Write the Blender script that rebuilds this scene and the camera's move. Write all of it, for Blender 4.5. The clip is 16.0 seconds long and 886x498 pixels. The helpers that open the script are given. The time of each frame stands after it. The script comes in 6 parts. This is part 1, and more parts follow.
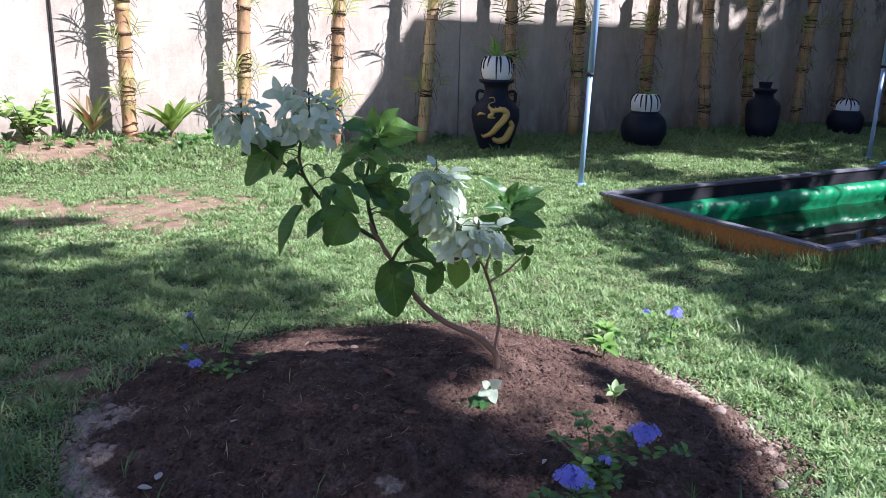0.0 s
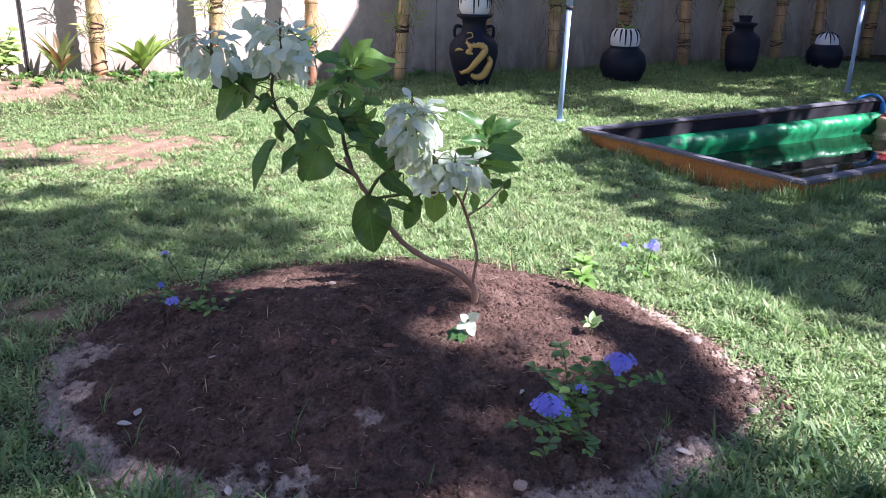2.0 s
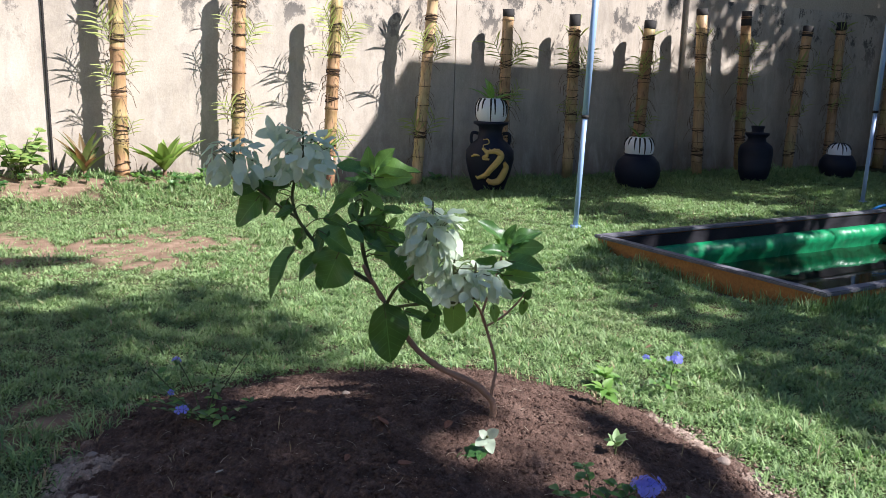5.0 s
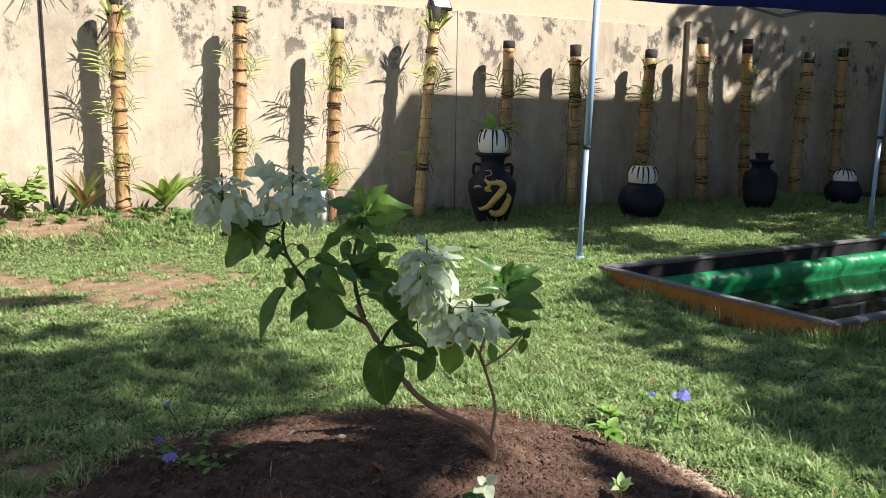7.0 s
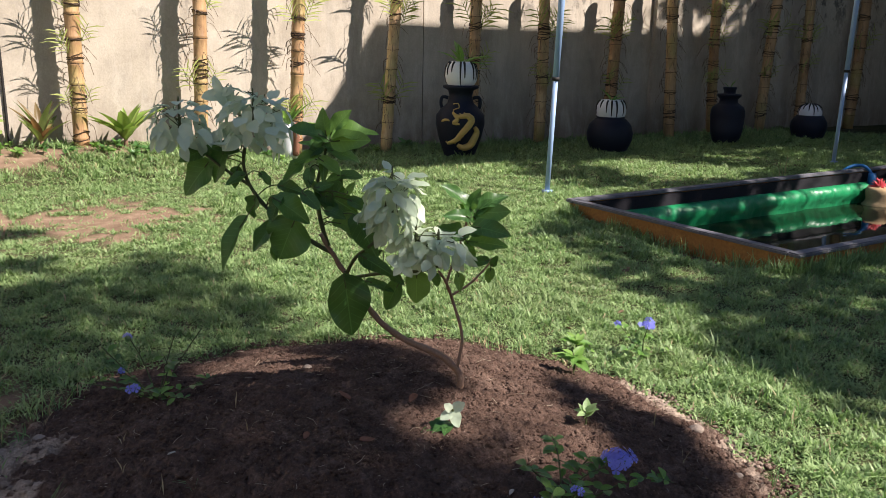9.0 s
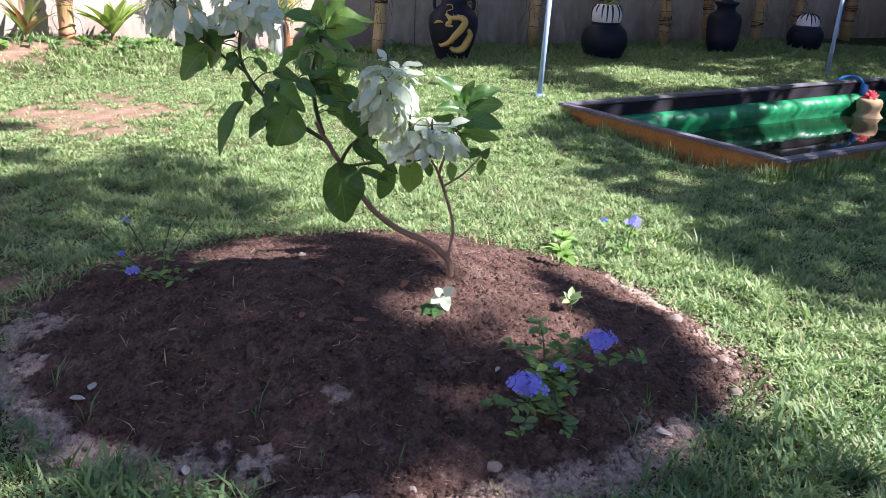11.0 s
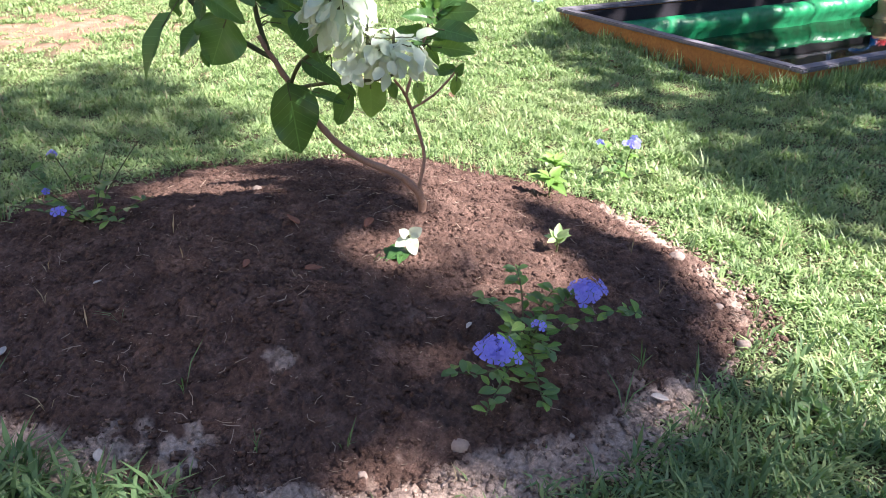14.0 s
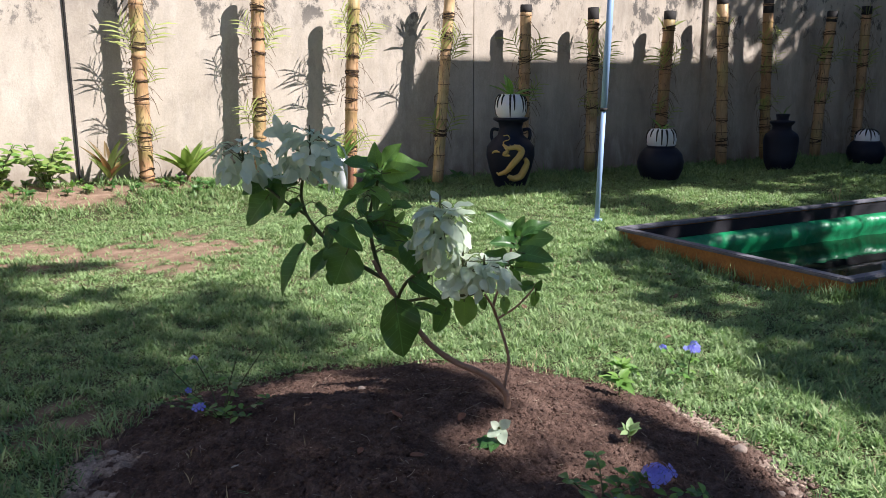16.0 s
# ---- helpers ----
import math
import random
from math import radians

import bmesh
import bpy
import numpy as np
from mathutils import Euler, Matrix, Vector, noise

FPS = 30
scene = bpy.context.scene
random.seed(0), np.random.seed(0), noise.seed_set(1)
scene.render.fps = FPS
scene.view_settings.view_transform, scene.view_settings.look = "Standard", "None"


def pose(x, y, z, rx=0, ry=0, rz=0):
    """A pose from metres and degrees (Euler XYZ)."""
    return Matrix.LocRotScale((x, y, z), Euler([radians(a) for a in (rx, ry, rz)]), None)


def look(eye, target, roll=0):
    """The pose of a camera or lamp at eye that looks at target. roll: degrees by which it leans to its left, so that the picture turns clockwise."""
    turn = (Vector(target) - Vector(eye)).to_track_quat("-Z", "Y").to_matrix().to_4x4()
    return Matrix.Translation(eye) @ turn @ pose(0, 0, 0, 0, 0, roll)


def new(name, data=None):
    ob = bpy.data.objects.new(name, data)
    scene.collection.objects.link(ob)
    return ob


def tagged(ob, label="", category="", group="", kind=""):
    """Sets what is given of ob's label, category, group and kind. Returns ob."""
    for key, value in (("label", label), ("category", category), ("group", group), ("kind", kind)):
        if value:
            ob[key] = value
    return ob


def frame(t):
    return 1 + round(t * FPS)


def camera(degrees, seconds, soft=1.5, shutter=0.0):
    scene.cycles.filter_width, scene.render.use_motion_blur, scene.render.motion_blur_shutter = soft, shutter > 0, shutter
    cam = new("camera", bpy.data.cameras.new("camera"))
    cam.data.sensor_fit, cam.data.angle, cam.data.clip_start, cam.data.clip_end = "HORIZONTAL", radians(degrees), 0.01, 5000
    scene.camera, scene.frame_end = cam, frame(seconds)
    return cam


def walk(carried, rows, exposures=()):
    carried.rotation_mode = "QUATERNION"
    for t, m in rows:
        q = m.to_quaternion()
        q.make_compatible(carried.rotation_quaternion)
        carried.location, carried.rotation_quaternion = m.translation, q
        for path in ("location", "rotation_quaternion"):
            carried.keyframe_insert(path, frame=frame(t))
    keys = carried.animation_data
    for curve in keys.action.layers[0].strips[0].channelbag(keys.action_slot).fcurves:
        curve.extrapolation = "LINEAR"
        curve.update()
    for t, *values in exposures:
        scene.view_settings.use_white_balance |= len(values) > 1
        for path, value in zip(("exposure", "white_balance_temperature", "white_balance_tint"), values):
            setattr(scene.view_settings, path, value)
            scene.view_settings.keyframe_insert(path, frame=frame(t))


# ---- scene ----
cam = camera(55.9, 16.0, 0.4)
PATH = [
    (0, (0.902, 1.504, 1.054), (1.812, 3.216, 0.563), 1.2),
    (0.5, (0.906, 1.498, 1.053), (1.852, 3.185, 0.543), 0.9),
    (1, (0.9, 1.501, 1.044), (1.846, 3.171, 0.481), 1.2),
    (1.5, (0.907, 1.501, 1.037), (1.843, 3.157, 0.419), 1.1),
    (2, (0.913, 1.507, 1.034), (1.848, 3.16, 0.407), 1.0),
    (2.5, (0.918, 1.503, 1.035), (1.852, 3.16, 0.418), 0.9),
    (3, (0.914, 1.499, 1.04), (1.832, 3.176, 0.453), 1.0),
    (3.5, (0.906, 1.498, 1.041), (1.814, 3.196, 0.499), 1.2),
    (4, (0.897, 1.499, 1.048), (1.817, 3.216, 0.597), 1.7),
    (4.2, (0.896, 1.508, 1.05), (1.83, 3.226, 0.63), 2.1),
    (6.5, (0.987, 1.617, 1.039), (1.919, 3.347, 0.666), 0.8),
    (7, (0.979, 1.606, 1.056), (1.904, 3.349, 0.731), 0.8),
    (7.5, (0.973, 1.608, 1.06), (1.908, 3.351, 0.76), 1.3),
    (8, (0.973, 1.615, 1.059), (1.942, 3.336, 0.739), 1.4),
    (8.5, (0.985, 1.624, 1.049), (1.971, 3.323, 0.676), 1.2),
    (9, (0.999, 1.631, 1.025), (1.978, 3.31, 0.554), 1.1),
    (9.2, (0.988, 1.629, 1.023), (1.963, 3.303, 0.524), 1.6),
    (11.3, (0.959, 1.574, 0.972), (1.936, 3.162, 0.25), 2.7),
    (11.5, (0.971, 1.602, 0.963), (1.957, 3.171, 0.208), 3.2),
    (12, (1.066, 1.713, 0.964), (2.036, 3.258, 0.142), 3.0),
    (12.5, (1.165, 1.805, 0.943), (2.111, 3.309, 0.025), 2.5),
    (13, (1.226, 1.837, 0.919), (2.167, 3.304, -0.063), 2.0),
    (13.5, (1.231, 1.813, 0.932), (2.166, 3.305, -0.018), 1.9),
    (14, (1.177, 1.772, 0.945), (2.105, 3.314, 0.074), 1.6),
    (14.5, (1.078, 1.697, 0.972), (1.966, 3.312, 0.196), 1.0),
    (15, (1.017, 1.62, 0.981), (1.913, 3.282, 0.323), 1.2),
    (15.5, (0.987, 1.546, 1.016), (1.897, 3.256, 0.515), 0.4),
    (16, (0.962, 1.524, 1.034), (1.835, 3.279, 0.636), -0.2),
]
EXPOSURES = [(0.0, 1.38, 5400, 24), (2.0, 1.82, 5600, 32), (3.0, 1.52, 5900, 34), (3.5, 1.37, 5850, 29), (4.0, 1.17, 5700, 23), (6.5, 1.18, 6300, 14), (7.0, 1.15, 6550, 13), (8.0, 0.97, 6550, 13), (8.5, 0.97, 6550, 15), (9.2, 1.05, 6300, 17), (11.5, 1.87, 5800, 33), (12.0, 2.01, 6000, 34), (12.5, 2.07, 6200, 31), (13.5, 2.12, 6100, 26), (14.5, 2.13, 6100, 23), (15.0, 1.79, 6300, 21), (15.5, 1.53, 6000, 23), (16.0, 1.02, 5900, 18)]
walk(cam, [(t, look(eye, target, roll)) for t, eye, target, roll in PATH], EXPOSURES)

# ---- world, sun ----
L = Vector((-0.84, 1.0, -1.29)).normalized()      # the way the sunlight travels
SUN_EL = math.asin(-L.z)
w = bpy.data.worlds.new("world")
scene.world = w
w.use_nodes = True
wn = w.node_tree
sky = wn.nodes.new("ShaderNodeTexSky")
sky.sky_type, sky.sun_disc = "NISHITA", False
sky.sun_elevation, sky.sun_rotation = SUN_EL, math.atan2(-L.x, -L.y)
sky.air_density, sky.dust_density, sky.ozone_density = 1.2, 0.5, 2.5
wn.links.new(sky.outputs[0], wn.nodes["Background"].inputs[0])
wn.nodes["Background"].inputs[1].default_value = 0.048
sun = new("sun", bpy.data.lights.new("sun", "SUN"))
sun.data.energy, sun.data.angle, sun.data.color = 5.0, radians(0.53), (1.0, 0.93, 0.82)
sun.rotation_mode = "QUATERNION"
sun.rotation_quaternion = L.to_track_quat("-Z", "Y")
sun.location = (12, -8, 14)


# ---- materials ----
def material(name, rough=0.8, metal=0.0, spec=0.4):
    m = bpy.data.materials.new(name)
    m.use_nodes = True
    b = m.node_tree.nodes["Principled BSDF"]
    b.inputs["Roughness"].default_value, b.inputs["Metallic"].default_value = rough, metal
    b.inputs["Specular IOR Level"].default_value = spec
    return m, m.node_tree, b


def node(nt, kind, **sets):
    n = nt.nodes.new(kind)
    for k, v in sets.items():
        n.inputs[k].default_value = v
    return n


def coords(nt, scale=(1, 1, 1)):
    """World-size coordinates."""
    g = nt.nodes.new("ShaderNodeNewGeometry")
    mp = nt.nodes.new("ShaderNodeMapping")
    mp.inputs["Scale"].default_value = scale
    nt.links.new(g.outputs["Position"], mp.inputs["Vector"])
    return mp.outputs[0]


def noise_at(nt, vec, scale, detail=4.0, rough=0.6, dist=0.0):
    n = node(nt, "ShaderNodeTexNoise", Scale=scale, Detail=detail, Roughness=rough, Distortion=dist)
    if vec is not None:
        nt.links.new(vec, n.inputs["Vector"])
    return n.outputs["Fac"]


def ramp(nt, fac, stops):
    r = nt.nodes.new("ShaderNodeValToRGB")
    e = r.color_ramp.elements
    while len(e) < len(stops):
        e.new(0.5)
    for el, (p, c) in zip(e, stops):
        el.position, el.color = p, (*c, 1)
    nt.links.new(fac, r.inputs[0])
    return r.outputs[0]


def mix(nt, fac, a, b, blend="MIX"):
    m = nt.nodes.new("ShaderNodeMix")
    m.data_type, m.blend_type = "RGBA", blend
    for sock, v in ((m.inputs[0], fac), (m.inputs[6], a), (m.inputs[7], b)):
        if isinstance(v, (int, float)):
            sock.default_value = v
        elif isinstance(v, tuple):
            sock.default_value = (*v, 1)
        else:
            nt.links.new(v, sock)
    return m.outputs[2]


def bump(nt, b, height, strength=0.4, distance=0.01):
    n = node(nt, "ShaderNodeBump", Strength=strength, Distance=distance)
    nt.links.new(height, n.inputs["Height"])
    nt.links.new(n.outputs[0], b.inputs["Normal"])


def plain(name, dark, light, scale=20.0, rough=0.7, metal=0.0, bumps=0.3, dist=0.003, spec=0.4):
    """Two tones that mingle at two sizes, with fine relief."""
    m, nt, b = material(name, rough, metal, spec)
    v = coords(nt)
    f1, f2 = noise_at(nt, v, scale), noise_at(nt, v, scale * 7, 3)
    c = mix(nt, f1, dark, light)
    c = mix(nt, 0.35, c, ramp(nt, f2, [(0.3, dark), (0.7, light)]))
    nt.links.new(c, b.inputs["Base Color"])
    bump(nt, b, f2, bumps, dist)
    return m


def leafy(name, dark, light, rough=0.45, trans=0.3, glow=(0.25, 0.45, 0.06), island=False, scale=14.0, dry=None, veins=0.0):
    """Leaf: varied per piece, with light coming through."""
    m, nt, b = material(name, rough, 0, 0.4)
    v = coords(nt)
    if island:
        rnd = nt.nodes.new("ShaderNodeNewGeometry").outputs["Random Per Island"]
    else:
        rnd = nt.nodes.new("ShaderNodeObjectInfo").outputs["Random"]
    c = mix(nt, rnd, dark, light)
    c = mix(nt, 0.3, c, ramp(nt, noise_at(nt, v, scale), [(0.35, dark), (0.7, light)]))
    nt.links.new(c, b.inputs["Base Color"])
    if dry:
        c = mix(nt, ramp(nt, noise_at(nt, v, 2.2, 6, 0.7), [(0.48, (0, 0, 0)), (0.70, (0.5, 0.5, 0.5))]), c, dry)
    nt.links.new(c, b.inputs["Base Color"])
    if veins:
        # midrib and side veins, in the leaf's own unit size
        s = nt.nodes.new("ShaderNodeSeparateXYZ")
        nt.links.new(nt.nodes.new("ShaderNodeTexCoord").outputs["Object"], s.inputs[0])
        def calc(op, p, q=None):
            m_ = nt.nodes.new("ShaderNodeMath")
            m_.operation = op
            for sock, val in zip(m_.inputs, (p, q)):
                if isinstance(val, (int, float)):
                    sock.default_value = val
                elif val is not None:
                    nt.links.new(val, sock)
            return m_.outputs[0]
        ax = calc("ABSOLUTE", s.outputs["X"])
        wave = calc("PINGPONG", calc("SUBTRACT", s.outputs["Y"], calc("MULTIPLY", ax, 0.7)), 0.062)
        line = calc("MAXIMUM", calc("LESS_THAN", wave, 0.0035), calc("LESS_THAN", ax, 0.009))
        c = mix(nt, calc("MULTIPLY", line, veins), c, tuple(min(1, k * 2.6 + 0.03) for k in light))
        nt.links.new(c, b.inputs["Base Color"])
    bump(nt, b, noise_at(nt, v, 90, 2), 0.25, 0.002)
    t = nt.nodes.new("ShaderNodeBsdfTranslucent")
    nt.links.new(mix(nt, 0.5, c, glow), t.inputs[0])
    ms = node(nt, "ShaderNodeMixShader", Fac=trans)
    nt.links.new(b.outputs[0], ms.inputs[1])
    nt.links.new(t.outputs[0], ms.inputs[2])
    nt.links.new(ms.outputs[0], nt.nodes["Material Output"].inputs["Surface"])
    return m


def ground_material():
    m, nt, b = material("lawn_soil", 0.95, 0, 0.15)
    v = coords(nt)
    big, mid, fine = noise_at(nt, v, 0.9, 5), noise_at(nt, v, 9, 6), noise_at(nt, v, 140, 4)
    soil = ramp(nt, mid, [(0.25, (0.14, 0.090, 0.058)), (0.55, (0.26, 0.178, 0.120)), (0.8, (0.38, 0.28, 0.20))])
    thatch = ramp(nt, fine, [(0.3, (0.014, 0.020, 0.007)), (0.7, (0.075, 0.085, 0.032))])
    at = nt.nodes.new("ShaderNodeAttribute")
    at.attribute_name = "bare"
    c = mix(nt, ramp(nt, big, [(0.45, (0.03, 0.03, 0.03)), (0.66, (0.30, 0.30, 0.30))]), thatch, soil)
    c = mix(nt, ramp(nt, at.outputs["Fac"], [(0.25, (0, 0, 0)), (0.7, (1, 1, 1))]), c, soil)
    nt.links.new(c, b.inputs["Base Color"])
    bump(nt, b, mix(nt, 0.5, mid, fine), 0.7, 0.02)
    return m


def bed_material():
    """Dark moist soil that dries to grey towards the rim."""
    m, nt, b = material("bed_soil", 0.92, 0, 0.25)
    v = coords(nt)
    at = nt.nodes.new("ShaderNodeAttribute")
    at.attribute_name = "dry"
    mid, fine, grit = noise_at(nt, v, 14, 6, 0.7), noise_at(nt, v, 110, 5, 0.7), noise_at(nt, v, 420, 3)
    wet = ramp(nt, mid, [(0.3, (0.053, 0.0315, 0.0225)), (0.5, (0.112, 0.067, 0.049)), (0.75, (0.206, 0.136, 0.102))])
    dry = ramp(nt, mid, [(0.25, (0.28, 0.205, 0.155)), (0.52, (0.455, 0.352, 0.275)), (0.75, (0.58, 0.465, 0.375))])
    add = nt.nodes.new("ShaderNodeMath")
    add.operation = "MULTIPLY_ADD"
    add.inputs[1].default_value, add.inputs[2].default_value = 0.5, -0.25
    nt.links.new(noise_at(nt, v, 22, 6, 0.75), add.inputs[0])
    tot = nt.nodes.new("ShaderNodeMath")
    nt.links.new(at.outputs["Fac"], tot.inputs[0])
    nt.links.new(add.outputs[0], tot.inputs[1])
    fac = ramp(nt, tot.outputs[0], [(0.35, (0, 0, 0)), (0.62, (1, 1, 1))])
    c = mix(nt, fac, wet, dry)
    c = mix(nt, 0.65, c, ramp(nt, fine, [(0.30, (0.2, 0.2, 0.2)), (0.70, (0.9, 0.9, 0.9))]), "OVERLAY")
    flecks = ramp(nt, noise_at(nt, v, 260, 2, 0.5), [(0.66, (0, 0, 0)), (0.72, (0.6, 0.6, 0.6))])
    c = mix(nt, flecks, c, (0.30, 0.22, 0.165))
    nt.links.new(c, b.inputs["Base Color"])
    cells = []
    for s in (130, 330):
        vo = node(nt, "ShaderNodeTexVoronoi", Scale=float(s))
        vo.feature = "SMOOTH_F1"
        nt.links.new(v, vo.inputs["Vector"])
        cells.append(vo.outputs["Distance"])
    crumbs = mix(nt, 0.5, mix(nt, 0.5, cells[0], cells[1]), (0.5, 0.5, 0.5), "DIFFERENCE")
    bump(nt, b, mix(nt, 0.5, mix(nt, 0.4, fine, grit), crumbs), 1.0, 0.022)
    return m


def concrete(name, dark, light, stain, streak=0.5):
    m, nt, b = material(name, 0.9, 0, 0.25)
    v = coords(nt)
    vs = coords(nt, (1, 1, 0.28))
    big, mid, fine = noise_at(nt, v, 1.3, 6, 0.65), noise_at(nt, vs, 5.5, 8, 0.7, 0.4), noise_at(nt, v, 60, 5)
    c = mix(nt, big, dark, light)
    c = mix(nt, ramp(nt, mid, [(0.52, (0, 0, 0)), (0.72, (streak, streak, streak))]), c, stain)
    c = mix(nt, 0.25, c, ramp(nt, fine, [(0.3, (0.3, 0.3, 0.3)), (0.7, (0.75, 0.75, 0.75))]), "OVERLAY")
    nt.links.new(c, b.inputs["Base Color"])
    bump(nt, b, mix(nt, 0.4, mid, fine), 0.5, 0.01)
    return m


def old_wall():
    """Grey concrete with a black mould band under its top edge and dark drips."""
    m, nt, b = material("old_concrete", 0.92, 0, 0.2)
    v = coords(nt)
    vs = coords(nt, (1, 1, 0.3))
    big, mid, fine = noise_at(nt, v, 1.6, 6, 0.65), noise_at(nt, vs, 6, 8, 0.7, 0.5), noise_at(nt, v, 70, 5)
    c = ramp(nt, big, [(0.3, (0.37, 0.32, 0.255)), (0.5, (0.475, 0.415, 0.335)), (0.7, (0.56, 0.495, 0.405))])
    c = mix(nt, ramp(nt, mid, [(0.38, (0.45, 0.45, 0.45)), (0.5, (0, 0, 0))]), c, (0.59, 0.53, 0.445))
    c = mix(nt, ramp(nt, noise_at(nt, coords(nt, (1, 1, 0.5)), 3.1, 10, 0.75, 0.3), [(0.5, (0, 0, 0)), (0.66, (0.36, 0.36, 0.36))]), c, (0.24, 0.21, 0.18))
    # height from the ground
    g = nt.nodes.new("ShaderNodeNewGeometry")
    s = nt.nodes.new("ShaderNodeSeparateXYZ")
    nt.links.new(g.outputs["Position"], s.inputs[0])
    mr = node(nt, "ShaderNodeMapRange", **{"From Min": 1.15, "From Max": 1.7})
    nt.links.new(s.outputs["Z"], mr.inputs["Value"])
    blotch = noise_at(nt, coords(nt, (1, 1, 0.7)), 4.2, 12, 0.74, 0.2)
    k = nt.nodes.new("ShaderNodeMath")
    k.operation = "MULTIPLY"
    nt.links.new(mr.outputs[0], k.inputs[0])
    nt.links.new(ramp(nt, blotch, [(0.53, (0, 0, 0)), (0.585, (0.85, 0.85, 0.85))]), k.inputs[1])
    c = mix(nt, k.outputs[0], c, (0.085, 0.08, 0.075))
    low = node(nt, "ShaderNodeMapRange", **{"From Min": 0.55, "From Max": 0.05})
    nt.links.new(s.outputs["Z"], low.inputs["Value"])
    k2 = nt.nodes.new("ShaderNodeMath")
    k2.operation = "MULTIPLY"
    nt.links.new(low.outputs[0], k2.inputs[0])
    nt.links.new(ramp(nt, mid, [(0.30, (0.1, 0.1, 0.1)), (0.62, (0.8, 0.8, 0.8))]), k2.inputs[1])
    c = mix(nt, k2.outputs[0], c, (0.20, 0.155, 0.12))
    runs = noise_at(nt, coords(nt, (1, 1, 0.12)), 5, 8, 0.7, 0.3)
    c = mix(nt, ramp(nt, runs, [(0.50, (0, 0, 0)), (0.68, (0.28, 0.28, 0.28))]), c, (0.20, 0.18, 0.16))
    c = mix(nt, 0.16, c, ramp(nt, fine, [(0.3, (0.3, 0.3, 0.3)), (0.7, (0.75, 0.75, 0.75))]), "OVERLAY")
    nt.links.new(c, b.inputs["Base Color"])
    bump(nt, b, mix(nt, 0.4, mid, fine), 0.4, 0.010)
    return m


def bamboo_material():
    m, nt, b = material("bamboo", 0.5, 0, 0.4)
    v = coords(nt, (1, 1, 0.08))
    oi = nt.nodes.new("ShaderNodeObjectInfo").outputs["Random"]
    grain, big, spots = noise_at(nt, v, 90, 4), noise_at(nt, coords(nt, (1, 1, 0.6)), 7, 6, 0.65), noise_at(nt, coords(nt, (1, 1, 0.45)), 34, 5, 0.7)
    c = mix(nt, oi, (0.40, 0.235, 0.115), (0.60, 0.41, 0.215))
    c = mix(nt, ramp(nt, big, [(0.48, (0, 0, 0)), (0.70, (0.75, 0.75, 0.75))]), c, (0.25, 0.13, 0.06))
    c = mix(nt, ramp(nt, noise_at(nt, coords(nt), 2.3, 3), [(0.50, (0, 0, 0)), (0.66, (0.45, 0.45, 0.45))]), c, (0.36, 0.36, 0.11))
    c = mix(nt, ramp(nt, spots, [(0.60, (0, 0, 0)), (0.70, (0.7, 0.7, 0.7))]), c, (0.075, 0.045, 0.028))
    c = mix(nt, 0.35, c, ramp(nt, grain, [(0.3, (0.25, 0.25, 0.25)), (0.7, (0.8, 0.8, 0.8))]), "OVERLAY")
    nt.links.new(c, b.inputs["Base Color"])
    bump(nt, b, mix(nt, 0.5, grain, spots), 0.4, 0.003)
    return m


def water_material():
    m, nt, b = material("pond_water", 0.03, 0, 0.5)
    b.inputs["Base Color"].default_value = (0.008, 0.012, 0.006, 1)
    bump(nt, b, noise_at(nt, coords(nt), 9, 3), 0.06, 0.01)
    return m


M_GROUND, M_BED = ground_material(), bed_material()
M_WALL, M_PLASTER = old_wall(), concrete("cream_plaster", (0.46, 0.39, 0.30), (0.56, 0.48, 0.37), (0.34, 0.29, 0.23), 0.35)
M_BAMBOO, M_WATER = bamboo_material(), water_material()
M_BLACK = plain("black_char", (0.012, 0.011, 0.010), (0.035, 0.03, 0.027), 30, 0.8)
M_TIE = plain("dark_cord", (0.03, 0.018, 0.012), (0.08, 0.05, 0.03), 60, 0.9)
M_ROOT = plain("dry_root", (0.10, 0.07, 0.045), (0.22, 0.16, 0.10), 60, 0.9)
M_JAR = plain("black_jar_paint", (0.007, 0.009, 0.019), (0.014, 0.018, 0.034), 18, 0.55, 0, 0.35, 0.002, 0.25)
M_GOLD = plain("gold_paint", (0.40, 0.25, 0.06), (0.66, 0.47, 0.16), 40, 0.5, 0, 0.4)
M_WHITE = plain("white_paint", (0.68, 0.68, 0.70), (0.82, 0.82, 0.83), 30, 0.6, 0, 0.2)
M_POLE = plain("pale_blue_enamel", (0.24, 0.36, 0.56), (0.32, 0.45, 0.66), 25, 0.4, 0, 0.1)
M_CANOPY = plain("blue_canvas", (0.008, 0.02, 0.14), (0.014, 0.035, 0.22), 12, 0.75)
M_FRAME = plain("grey_steel", (0.20, 0.21, 0.24), (0.32, 0.33, 0.36), 25, 0.45, 0.6)
M_LINER = plain("green_tarpaulin", (0.004, 0.14, 0.05), (0.012, 0.30, 0.11), 9, 0.38, 0, 0.4, 0.006, 0.5)
M_BOARD = plain("orange_board", (0.15, 0.065, 0.022), (0.52, 0.25, 0.06), 9, 0.75, 0, 0.5)
M_RIM = plain("dark_rim_board", (0.045, 0.044, 0.056), (0.22, 0.22, 0.245), 11, 0.7, 0, 0.5)
M_INNER = plain("black_inner_board", (0.008, 0.007, 0.010), (0.03, 0.028, 0.034), 14, 0.8, 0, 0.5, 0.003, 0.2)
